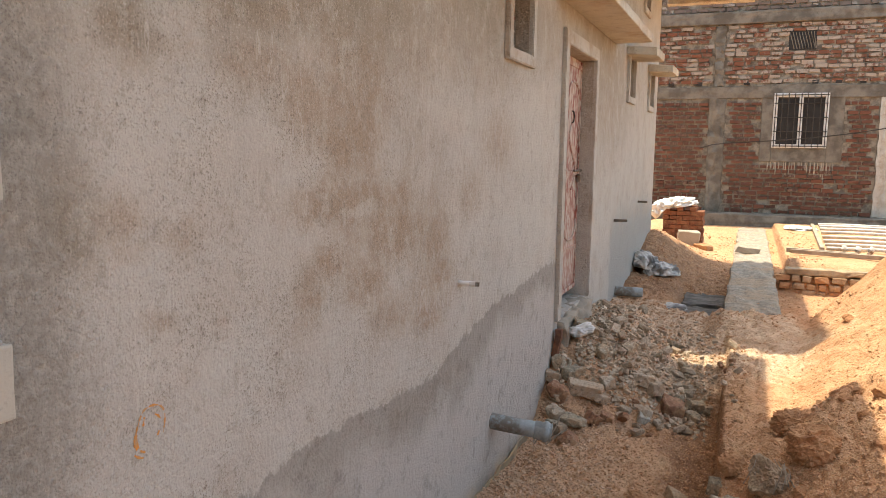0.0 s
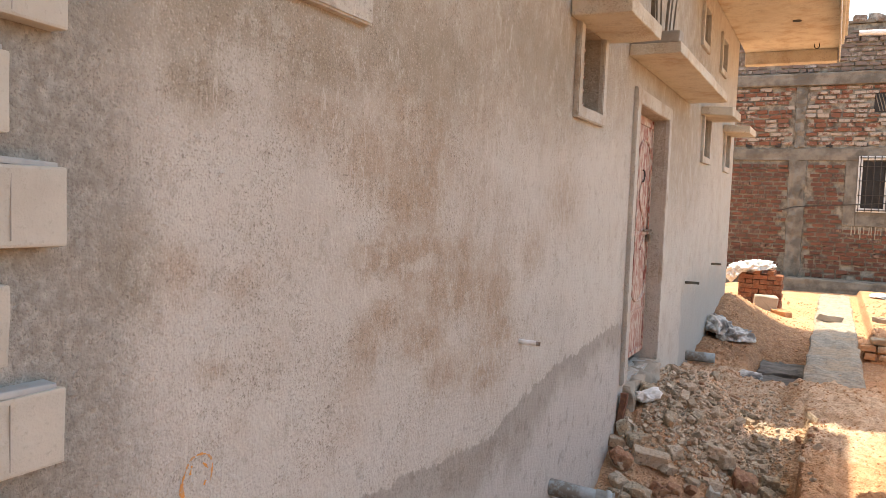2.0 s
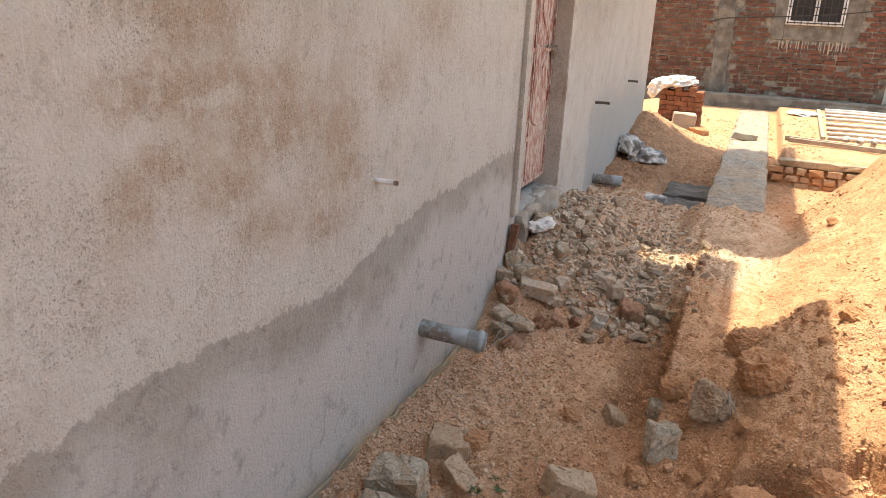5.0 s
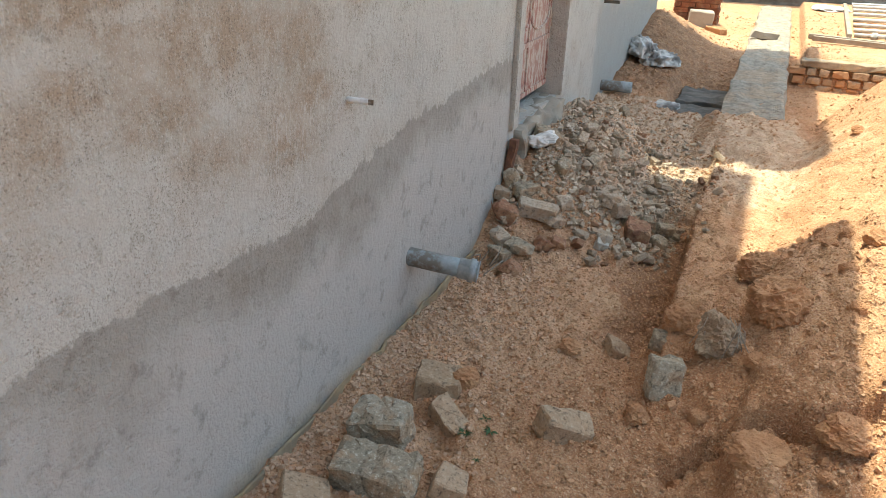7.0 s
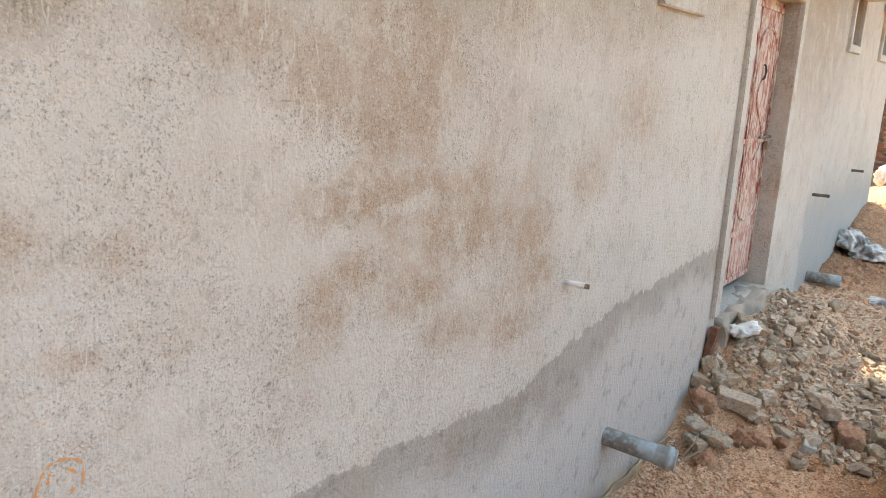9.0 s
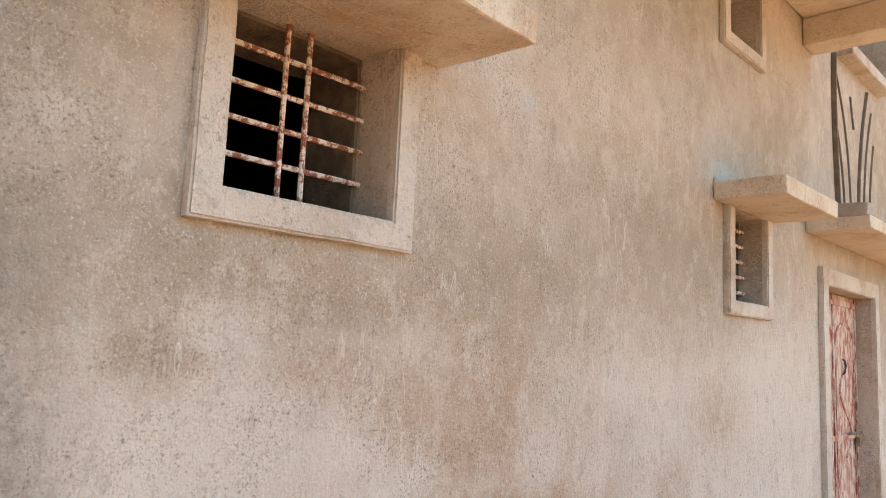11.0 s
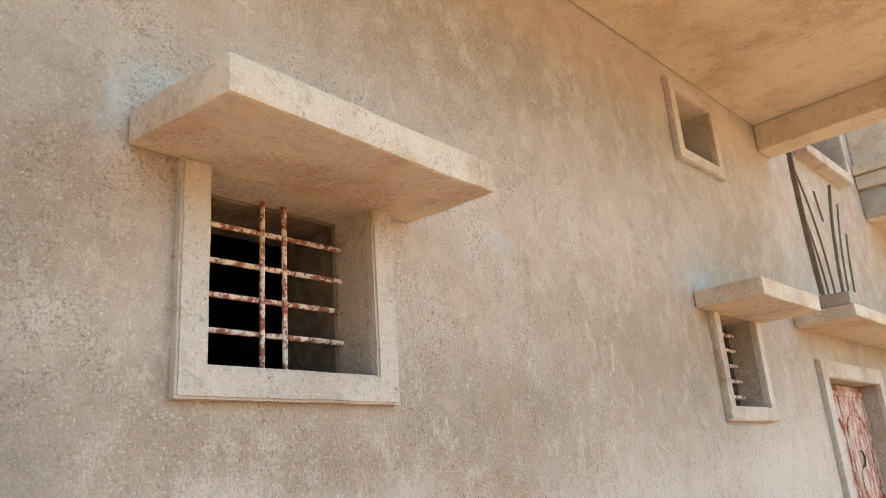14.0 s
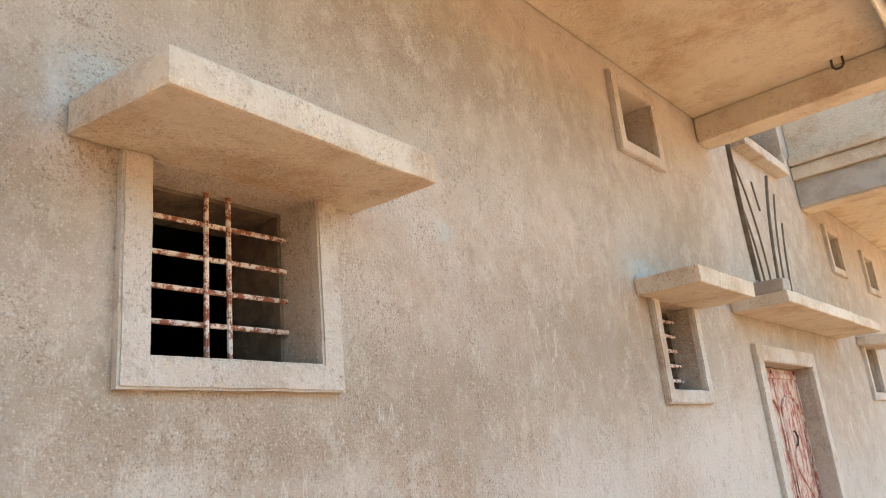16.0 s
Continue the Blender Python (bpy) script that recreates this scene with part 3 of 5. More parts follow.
def height(x, y):
    """The height of the ground at x, y (arrays)."""
    x, y = np.asarray(x, float), np.asarray(y, float)
    wob = 0.10 * value_noise(x, y, 1.3) + 0.05 * value_noise(x, y, 4.1)
    z = np.full(x.shape, -0.645) + 0.03 * value_noise(x, y, 0.8, 5)
    z = z - 0.09 * bell(x, 0 * y, 1.10, 0, 0.15, 1) * smooth(y, 4.3, 4.8) * smooth(y, 6.8, 6.2)
    # dark hollow behind the granite blocks
    z = z - 0.16 * bell(x, y, 0.30, 3.68, 0.13, 0.07) - 0.14 * bell(x, y, 0.50, 3.52, 0.07, 0.12)
    z = z + 0.215 * smooth(y, 6.15, 6.85)
    # the bank to the right of the wall-side trench, with a cut edge
    edge = 1.20 + 0.05 * smooth(y, 5.2, 4.2) + 0.5 * wob
    bank = np.maximum(-0.385 + 0.02 * (y - 5.5), -0.40)
    crisp = smooth(y, 4.0, 4.7) * smooth(y, 8.0, 7.2)
    lift = crisp * smooth(x, edge - 0.01, edge + 0.02) + (1 - crisp) * smooth(x, edge - 0.1, edge + 0.55)
    lift *= smooth(y, 2.8, 4.3) * 0.6 + 0.4
    z = z + (bank - z) * lift
    # thrown-up earth further right
    s = np.interp(y, [2.5, 4, 5, 6.5, 8, 9], [0.25, 0.42, 0.62, 0.75, 0.95, 0.95])
    x0 = np.interp(y, [2.5, 4, 5, 6.5, 8, 9], [1.7, 1.62, 1.58, 1.66, 1.82, 1.85])
    run_out = x - x0 + wob
    heap = -0.39 + np.where(run_out > 0, s, 2.5) * run_out
    heap = np.minimum(heap, 0.75 + 0.3 * wob - 0.10 * np.maximum(x - 3.2, 0) ** 1.5)
    heap = heap - 0.85 * np.maximum(y - 8.35 - 0.3 * (x - 1.9), 0)
    z = np.maximum(z, heap)
    # hump and ledge of clods in the shade
    z = z + 0.16 * bell(x, y, 1.72, 4.75, 0.35, 0.38) + 0.07 * bell(x, y, 2.05, 5.2, 0.4, 0.3)
    ledge = 3.90 + 0.10 * np.sin(4.5 * (x - 1.45)) + 0.15 * value_noise(x, 0 * y, 3.5, 12) + 0.10 * value_noise(x, 0 * y, 11, 13) + 0.05 * value_noise(x, y, 25, 14) - 0.45 * np.maximum(1.52 - x, 0)
    z = z - (0.09 * smooth(y, ledge + 0.006, ledge - 0.014) + 0.13 * bell(y, 0 * y, ledge - 0.035, 0, 0.032, 1)) * smooth(x, 1.30, 1.42) * smooth(x, 3.0, 2.4)
    # broken heap in front of the door step
    dx, dy = np.maximum(x - 0.1, 0), y - 6.75
    run = np.sqrt((dx / 0.95) ** 2 + np.where(dy < 0, (dy / 1.72) ** 2, (dy / 1.9) ** 2))
    mound = -0.13 - 0.07 * run - 0.47 * smooth(run, 0.36, 1.02) + 0.14 * wob
    z = np.maximum(z, np.where(x < 1.6, mound, -9))
    # back part of the yard
    back = smooth(y, 7.6, 8.6)
    yard = -0.30 + 0.45 * bell(x, y, 0.0, 11.7, 0.55, 1.55) + 0.5 * wob * bell(x, y, 0.2, 10.8, 0.8, 1.5) + 0.34 * bell(x, y, -0.25, 15.4, 0.7, 0.9) + 0.4 * wob * smooth(y, 16, 9) * 0.5
    ragged = 1.2 * wob
    pit = smooth(x + ragged, 0.48, 0.66) * smooth(x, 1.45, 1.35) * smooth(y + ragged, 8.30, 8.45) * (0.35 * smooth(y, 11.6, 10.2) + 0.65 * smooth(y + ragged, 10.0, 9.65))
    yard = yard - 0.17 * pit
    hollow = smooth(x, 1.60, 1.68) * smooth(y, 11.1, 10.7)
    yard = yard - 0.18 * hollow * smooth(y, 7.9, 8.9)
    raised = smooth(x, 1.78, 1.85) * smooth(y, 10.79, 10.85) * smooth(y, 19, 17.5)
    yard = yard + 0.16 * raised + 0.05 * raised * value_noise(x, y, 1.2, 3)
    z2 = z * (1 - back) + yard * back
    z = np.where(y > 7.6, np.maximum(z2, heap), z)
    shelf = smooth(x, 0.95, 1.15) * smooth(x, 1.95, 1.7) * smooth(y, 6.9, 7.9) * smooth(y + 2.2 * wob, 8.22, 8.10)
    z = z * (1 - shelf) + np.maximum(z, -0.235) * shelf
    # roughness
    near = smooth(y, 14, 8) * smooth(y, -6, 0) * smooth(np.abs(x), 8, 4)
    z = z + near * (0.046 * value_noise(x, y, 6) + 0.030 * value_noise(x, y, 14, 2) + (0.025 * value_noise(x, y, 33, 4) + 0.014 * value_noise(x, y, 70, 6)) * (1 - 0.55 * smooth(x, 1.35, 1.55) * smooth(y, 5.0, 5.5)))
    rough = smooth(x, 1.2, 1.5) * smooth(y, 7.8, 6.5) + bell(x, y, 0.5, 6.4, 0.8, 1.1) + 0.9 * bell(x, y, 0.45, 9.9, 0.8, 1.9)
    rough = rough * (1 - 0.75 * smooth(x, 1.35, 1.6) * smooth(y, 5.0, 5.5))
    lump = np.abs(value_noise(x, y, 9, 8)) + 0.6 * np.abs(value_noise(x, y, 21, 9))
    z = z + near * (0.35 + 0.65 * np.clip(rough, 0, 1)) * 0.095 * (lump - 0.3)
    z = z + smooth(np.abs(x) + np.abs(y), 12, 30) * (0.25 * value_noise(x, y, 0.12, 6))
    return z


def ground_z(x, y):
    return float(height(np.array([x]), np.array([y]))[0])


def spread(a, b, step, far):
    inner = np.arange(a, b + step / 2, step)
    grow = step * 1.35 ** np.arange(1, 40)
    out = np.cumsum(grow)
    out = out[out < far]
    return np.concatenate([(a - out)[::-1], inner, b + out])


gx, gy = spread(-0.05, 2.9, 0.0135, 420), spread(0.6, 11.6, 0.0165, 420)
mx, my = np.meshgrid(gx, gy, indexing="ij")
gz = height(mx, my)
nx, ny = mx.shape
idx = np.arange(nx * ny).reshape(nx, ny)
quads = np.stack([idx[:-1, :-1], idx[1:, :-1], idx[1:, 1:], idx[:-1, 1:]], -1).reshape(-1, 4)
me = bpy.data.meshes.new("ground")
me.from_pydata(np.stack([mx, my, gz], -1).reshape(-1, 3).tolist(), [], quads.tolist())
me.polygons.foreach_set("use_smooth", [True] * len(me.polygons))
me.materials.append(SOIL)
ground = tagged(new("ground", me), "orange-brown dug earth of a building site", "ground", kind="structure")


# ---------------------------------------------------------------- the house
house = empty("house", "unpainted cement-plastered house with projecting upper rooms", "house")
SOUTH = 0.60                                             # the corner of the house
DEEP = -0.38                                             # inner face of the front wall
WIN, VENT = (1.803, 2.293, 1.866, 2.340), (4.49, 4.90, 1.835, 2.281)
DOORWAY = (5.885, 6.935, 0.0, 2.035)
HIGH = (4.45, 4.845, 3.145, 3.475)
FARWIN = [(8.84, 9.24, 1.88, 2.30), (10.58, 11.0, 1.88, 2.30)]
FARHIGH = [(8.47, 8.83, 3.03, 3.36), (9.86, 10.24, 3.0, 3.33)]
TOPWIN = (6.36, 7.22, 3.70, 4.75)
holes = [WIN, VENT, DOORWAY, HIGH, *FARWIN, *FARHIGH, TOPWIN]
ROOF = 6.55
part("front_wall", wall_sheet(0, DEEP, SOUTH, 11.6, -0.9, ROOF, holes), PLASTER, house, "blotchy grey-beige cement plaster with damp along the base")
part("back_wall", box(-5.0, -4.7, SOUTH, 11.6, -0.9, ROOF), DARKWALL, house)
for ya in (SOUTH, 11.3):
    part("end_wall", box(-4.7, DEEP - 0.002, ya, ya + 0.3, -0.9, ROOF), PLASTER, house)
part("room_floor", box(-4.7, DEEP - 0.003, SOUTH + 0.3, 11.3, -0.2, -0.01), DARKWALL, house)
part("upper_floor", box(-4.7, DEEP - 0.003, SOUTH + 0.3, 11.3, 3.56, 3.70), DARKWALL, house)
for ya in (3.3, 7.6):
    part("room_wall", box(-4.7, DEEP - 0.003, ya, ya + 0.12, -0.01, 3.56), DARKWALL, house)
bm = box(-5.2, 0.76, 5.6, 7.68, ROOF, ROOF + 0.14, 0.02)
add_box(bm, -5.2, 0.0, 7.681, 7.848, ROOF, ROOF + 0.14)
add_box(bm, -5.2, 1.25, SOUTH - 0.15, 5.598, ROOF, ROOF + 0.14)
add_box(bm, -5.2, 1.25, 7.85, 12.5, ROOF, ROOF + 0.14)
part("roof", bm, CEMENT, house)


def upper_bay(y0, y1):
    """An upper room that juts out over the yard, with its cross beams and stepped edge."""
    bay = part("upper_bay", box(0.002, 1.22, y0, y1, 3.63, ROOF - 0.002, 0.012), SOFFIT, house, "projecting upper room with a sandy soffit")
    for ya, yb in ((y0 + 0.004, y0 + 0.20), (y1 - 0.20, y1 - 0.004)):
        part("beam", box(0.003, 1.205, ya, yb, 3.452, 3.628, 0.010, 0.004, 8, 2), SOFFIT, bay)
    for k, (z0, z1, w) in enumerate(((3.47, 3.70, 0.015), (3.72, 3.84, 0.05), (3.845, 3.93, 0.085))):
        part("moulding", box(1.222, 1.225 + w, y0 - w, y1 + w, z0, z1, 0.012), SOFFIT, bay)
        part("moulding", box(0.004, 1.2215, y0 - w - 0.003, y0 - 0.002, z0, z1, 0.008 if w > 0.02 else 0.004), CEMENT if k == 0 else SOFFIT, bay)
    return bay


bay_one = upper_bay(SOUTH, 5.78)
part("ledge", box(1.311, 1.56, SOUTH - 0.05, 5.86, 3.60, 3.76, 0.012), SOFFIT, bay_one)
bay_two = upper_bay(7.85, 12.45)


def surround(y0, y1, z0, z1, band, proud, sides="LRTB"):
    """A flat plaster band round an opening, as one ring."""
    bm = bmesh.new()
    za, zb = z0 - (band if "B" in sides else 0), z1 + (band if "T" in sides else 0)
    for a, b in ((za, z0), (z0, z1), (z1, zb)):
        if b - a > 1e-6:
            add_box(bm, 0.001, proud, y0 - band, y0, a, b)
            add_box(bm, 0.001, proud, y1, y1 + band, a, b)
    if "T" in sides:
        add_box(bm, 0.001, proud, y0, y1, z1, zb)
    if "B" in sides:
        add_box(bm, 0.001, proud, y0, y1, za, z0)
    bmesh.ops.remove_doubles(bm, verts=bm.verts[:], dist=0.0005)
    doubled = [f for f in bm.faces if abs(f.calc_center_median().z - z0) < 9 and sum(1 for g in bm.faces if (g.calc_center_median() - f.calc_center_median()).length < 1e-4) > 1]
    bmesh.ops.delete(bm, geom=doubled, context="FACES")
    rim = [e for e in bm.edges if all(abs(v.co.x - proud) < 1e-4 for v in e.verts) and len(e.link_faces) == 2 and abs(e.link_faces[0].normal.dot(e.link_faces[1].normal)) < 0.5]
    bmesh.ops.bevel(bm, geom=rim, offset=0.006, segments=2, affect="EDGES")
    long_edges = [e for e in bm.edges if e.calc_length() > 0.1]
    bmesh.ops.subdivide_edges(bm, edges=long_edges, cuts=5)
    for v in bm.verts:
        v.co += 0.0025 * noise.noise_vector(v.co * 14)
    return bm


def grille(owner, y0, y1, z0, z1, x, uprights, rails, r=0.0075):
    for y in uprights:
        part("upright_bar", bar((x + 0.008, y, z0 - 0.01), (x + 0.008, y, z1 + 0.01), r, 8), RUSTY, owner)
    for z in rails:
        part("cross_bar", bar((x, y0 - 0.01, z), (x, y1 + 0.01, z), r, 8), RUSTY, owner)


def sunshade(owner, y0, y1, reach, z0, z1, seed, skew=0.0, drop=0.02):
    """A slab over a window that dips a little outwards; skew: how much less it reaches at its far end."""
    bm = box(0.001, reach, y0, y1, z0, z1, 0.010, 0.005, 7, seed)
    for v in bm.verts:
        far_end, out = (v.co.y - y0) / (y1 - y0), v.co.x / reach
        v.co.z -= drop * (out * (1 - 0.85 * far_end) + 0.25 * far_end)
        v.co.x -= skew * far_end * out
    return part("sunshade", bm, SLAB, owner, "thin cast sunshade slab with chipped edges")


win = part("window", surround(*WIN, 0.075, 0.031, "LRB"), BAND, house, "square window opening with plaster band and rusted grille")
grille(win, *WIN, -0.12, (2.028, 2.097), (1.978, 2.068, 2.157, 2.252))
sunshade(win, 1.607, 2.467, 0.437, 2.346, 2.431, 1, 0.098, 0.060)

vent = part("window", surround(*VENT, 0.07, 0.031, "LRB"), BAND, house, "narrow window opening with plaster band and rusted grille")
grille(vent, *VENT, -0.10, (), (1.90, 1.98, 2.06, 2.14, 2.22), 0.010)
sunshade(vent, 4.302, 5.035, 0.327, 2.283, 2.368, 2, 0.0, 0.004)

for k, w in enumerate(FARWIN):
    o = part("window", surround(*w, 0.07, 0.031, "LRB"), BAND, house)
    grille(o, *w, -0.12, (), (1.95, 2.03, 2.11, 2.19), 0.008)
    sunshade(o, w[0] - 0.16, w[1] + 0.16, 0.315, 2.302, 2.39, 3 + k)
for w in (HIGH, *FARHIGH):
    o = part("ventilator", surround(*w, 0.07, 0.031), BAND, house, "small high ventilator opening with plaster band")
    part("vent_back", box(-0.26, -0.24, w[0] - 0.002, w[1] + 0.002, w[2] - 0.002, w[3] + 0.002), CEMENT, o)
top = part("window", surround(*TOPWIN, 0.085, 0.10), BAND, house, "upper window opening with a deep plaster band")
part("pane", box(-0.13, -0.11, TOPWIN[0], TOPWIN[1], TOPWIN[2], TOPWIN[3]), DARKPANE, top)

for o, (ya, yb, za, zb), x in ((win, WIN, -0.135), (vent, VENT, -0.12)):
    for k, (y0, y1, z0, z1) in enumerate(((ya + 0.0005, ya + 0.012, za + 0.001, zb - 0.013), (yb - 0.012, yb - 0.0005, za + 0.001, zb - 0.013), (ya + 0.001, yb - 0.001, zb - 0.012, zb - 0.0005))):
        part("rough_reveal", box(DEEP + 0.001, x, y0, y1, z0, z1, 0.002, 0.003, 6, 20 + k), REVEAL, o, "dark rough inner reveal")

# cement fillets smeared over the inner ends of the sunshades
for y, z, s in ((1.655, 2.429, 0.8), (4.345, 2.368, 0.9)):
    bm = bmesh.new()
    n = 9
    up = [bm.verts.new((0.002, y - 0.045 + 0.27 * s * i / n, z + s * (0.012 + 0.045 * math.sin(math.pi * i / n) + 0.006 * math.sin(3.1 * i)))) for i in range(n + 1)]
    mid = [bm.verts.new((0.006, y - 0.04 + 0.26 * s * i / n, z + 0.018 * s + 0.006 * math.sin(2.3 * i))) for i in range(n + 1)]
    low = [bm.verts.new((0.05 * s * math.sin(math.pi * i / n) + 0.002, y - 0.030 + 0.24 * s * i / n, z - 0.004)) for i in range(n + 1)]
    for a, b in ((up, mid), (mid, low)):
        for i in range(n):
            bm.faces.new((a[i], b[i], b[i + 1], a[i + 1]))
    part("cement_fillet", bm, BLUECEMENT, house, "smooth grey-blue cement fillet", True)

part("base_lip", box(0.001, 0.016, 2.3, 5.35, -0.85, -0.61, 0.006, 0.022, 60, 3), LIP, house, "muddy mortar lip along the wall base")

# doorway
doorframe = part("door_surround", surround(*DOORWAY, 0.105, 0.031, "LRT"), BAND, house, "flat plaster band round the doorway")
part("jamb_lining", box(-0.20, -0.17, DOORWAY[0], DOORWAY[1], 2.01, 2.034), CEMENT, doorframe)
hood = part("sunshade", box(0.001, 0.345, 5.575, 7.99, 2.318, 2.392, 0.010, 0.006, 10, 9), SLAB, house, "long thin slab over the door")
part("upstand", box(0.002, 0.33, 5.582, 5.70, 2.39, 2.47, 0.014, 0.010, 3, 4), CEMENT, hood)
leaf = part("door", box(-0.145, -0.105, 5.890, 6.930, 0.075, 2.03, 0.004), DOOR, house, "shut steel door in worn red and white paint")


def raised_line(points, r=0.011):
    return tube([(-0.103, y, z) for y, z in points], r, 6)


for ya, yb in ((5.96, 6.40), (6.45, 6.87)):
    mid_y, half = (ya + yb) / 2, (yb - ya) / 2
    arch = [(mid_y + half * math.cos(t), 1.70 + 0.14 * math.sin(t)) for t in np.linspace(0, math.pi, 13)]
    part("panel_bead", raised_line([(yb, 0.60)] + arch + [(ya, 0.60)]), DOOR, leaf)
    dip = [(mid_y + half * math.cos(t), 0.62 - 0.10 * math.sin(t)) for t in np.linspace(0, math.pi, 9)]
    part("panel_bead", raised_line(dip), DOOR, leaf)
    swirl = [(mid_y + 0.12 * math.sin(t * 2.2), 0.95 + 0.62 * t / 3.0) for t in np.linspace(0, 3, 14)]
    part("panel_bead", raised_line(swirl, 0.008), DOOR, leaf)
for z in (0.44, 1.085, 1.975, 0.10):
    part("rail", box(-0.106, -0.094, 5.905, 6.915, z - 0.018, z + 0.018, 0.004), DOOR, leaf)
for y in (5.905, 6.41, 6.915):
    part("stile", box(-0.1065, -0.0955, y - 0.012, y + 0.012, 0.085, 2.02, 0.003), DOOR, leaf)
latch = part("latch", bar((-0.078, 6.66, 1.105), (-0.078, 6.95, 1.105), 0.010, 8), STEEL, leaf, "sliding steel bolt")
part("padlock", box(-0.093, -0.062, 6.83, 6.88, 1.01, 1.075, 0.008), STEEL, leaf, "small padlock")
part("pull_handle", tube([(-0.097, 6.60, 1.50), (-0.085, 6.60, 1.51), (-0.080, 6.605, 1.55), (-0.085, 6.60, 1.59), (-0.097, 6.60, 1.60)], 0.007), IRON, leaf, "dark curled iron pull")
step = part("door_step", box(-0.16, 0.075, 5.90, 6.93, -0.35, -0.008, 0.025, 0.045, 14, 3), SCREED, house, "broken raw cement sill")
part("sill_bed", box(DEEP, -0.161, 5.887, 6.933, -0.2, 0.004), CEMENT, house)

# fan of curved plaster ribs above the door
ribs = [
    [(6.16, 3.60), (6.13, 3.25), (6.14, 2.91), (6.20, 2.47)],
    [(6.18, 3.20), (6.30, 2.96), (6.36, 2.75), (6.36, 2.43)],
    [(6.20, 3.52), (6.40, 3.25), (6.51, 2.96), (6.50, 2.41)],
    [(6.97, 3.56), (6.78, 3.20), (6.68, 2.90), (6.64, 2.40)],
    [(7.08, 3.43), (6.90, 3.10), (6.82, 2.84), (6.79, 2.40)],
    [(7.12, 3.19), (7.00, 2.93), (6.95, 2.65), (6.94, 2.40)],
    [(6.55, 3.41), (6.57, 3.30), (6.60, 3.22), (6.61, 3.19)],
]
fan = part("fan_panel", box(0.0005, 0.012, 6.17, 7.02, 2.395, 2.60, 0.003), BAND, house, "fan ornament of curved raised plaster ribs")
for i, (a, b, c, d) in enumerate(ribs):
    bm = bmesh.new()
    rows = []
    for t in np.linspace(0, 1, 15):
        w = [(1 - t) ** 3, 3 * t * (1 - t) ** 2, 3 * t * t * (1 - t), t ** 3]
        y = sum(k * p[0] for k, p in zip(w, (a, b, c, d)))
        z = sum(k * p[1] for k, p in zip(w, (a, b, c, d)))
        h = 0.013 if i in (0, 3) else 0.009
        deep = {0: 0.030, 3: 0.018}.get(i, 0.011)
        rows.append([bm.verts.new(q) for q in ((0.0, y - h, z), (deep, y - h + 0.004, z), (deep, y + h - 0.004, z), (0.0, y + h, z))])
    for u, v in zip(rows, rows[1:]):
        for k in range(3):
            bm.faces.new((u[k], v[k], v[k + 1], u[k + 1]))
    bm.faces.new(rows[0][::-1]), bm.faces.new(rows[-1])
    part("rib", bm, GROOVE, fan)

# hooks for fans and lamps in the soffits
for x, y in ((0.91, 5.50), (0.95, 11.9)):
    part("hook", tube([(x - 0.03, y, 3.635), (x - 0.03, y, 3.585), (x - 0.015, y, 3.565), (x + 0.015, y, 3.565), (x + 0.03, y, 3.585), (x + 0.03, y, 3.635)], 0.008), IRON, house)
part("lamp_box", bar((0.76, 10.5, 3.622), (0.76, 10.5, 3.64), 0.05, 14), IRON, house)

# dark pegs left sticking out low on the wall
for y, z, reach in ((8.30, 0.564, 0.14), (10.07, 0.659, 0.118)):
    part("peg", box(0.001, reach, y - 0.012, y + 0.012, z - 0.014, z + 0.012, 0.004, 0.003, 3, 4), GROOVE, house, "short dark wooden peg")

# rough corner blocks
zs = [(-0.05, 0.095, 0), (0.145, 0.29, 1), (0.345, 0.49, 0), (0.545, 0.69, 1), (0.745, 0.89, 0), (0.945, 1.09, 1), (1.155, 1.30, 0), (1.352, 1.492, 1), (1.55, 1.70, 0), (1.76, 1.90, 1), (1.96, 2.10, 0), (2.16, 2.30, 1), (2.36, 2.50, 0), (2.56, 2.70, 1), (2.76, 2.90, 0), (2.96, 3.10, 1)]
for i, (z0, z1, short) in enumerate(zs):
    b = part("corner_block", box(0.001, 0.048, 0.62, 1.226 if short else 1.335 if z0 < 2.1 else 1.28, z0, z1, 0.006, 0.004, 6, i), BLOCK, house)
    if not short:
        part("joint", box(0.0475, 0.0495, 1.2255, 1.2275, z0 + 0.012, z1 - 0.012), CEMENT, b)
    part("mortar_smear", box(0.0012, 0.043, 0.63, 1.214 if short else 1.322 if z0 < 2.1 else 1.27, z1 - 0.001, z1 + 0.012, 0.004, 0.005, 6, i + 40), BLUECEMENT, b)

# chalk ring drawn on the wall
ring = bmesh.new()
loop = [(1.712 + (0.050 - 0.0022 * t) * math.cos(t) + 0.006 * math.sin(3 * t), 0.585 + (0.065 - 0.0035 * t) * math.sin(t) + 0.004 * math.sin(2.6 * t)) for t in np.linspace(-2.5, 9.0, 74)]
for i, ((ya, za), (yb, zb)) in enumerate(zip(loop, loop[1:])):
    w = 0.0020 + 0.0014 * math.sin(i * 1.7) + (0.004 if 35 < i < 40 else 0)
    ny_, nz_ = -(zb - za), yb - ya
    k = w / max(1e-6, math.hypot(ny_, nz_))
    if i % 11 != 7 and (i < 40 or i % 9 > 4) and (za > 0.553 or (ya < 1.69 and za > 0.525)):
        ring.faces.new([ring.verts.new((0.0015, y, z)) for y, z in ((ya - ny_ * k, za - nz_ * k), (yb - ny_ * k, zb - nz_ * k), (yb + ny_ * k, zb + nz_ * k), (ya + ny_ * k, za + nz_ * k))])
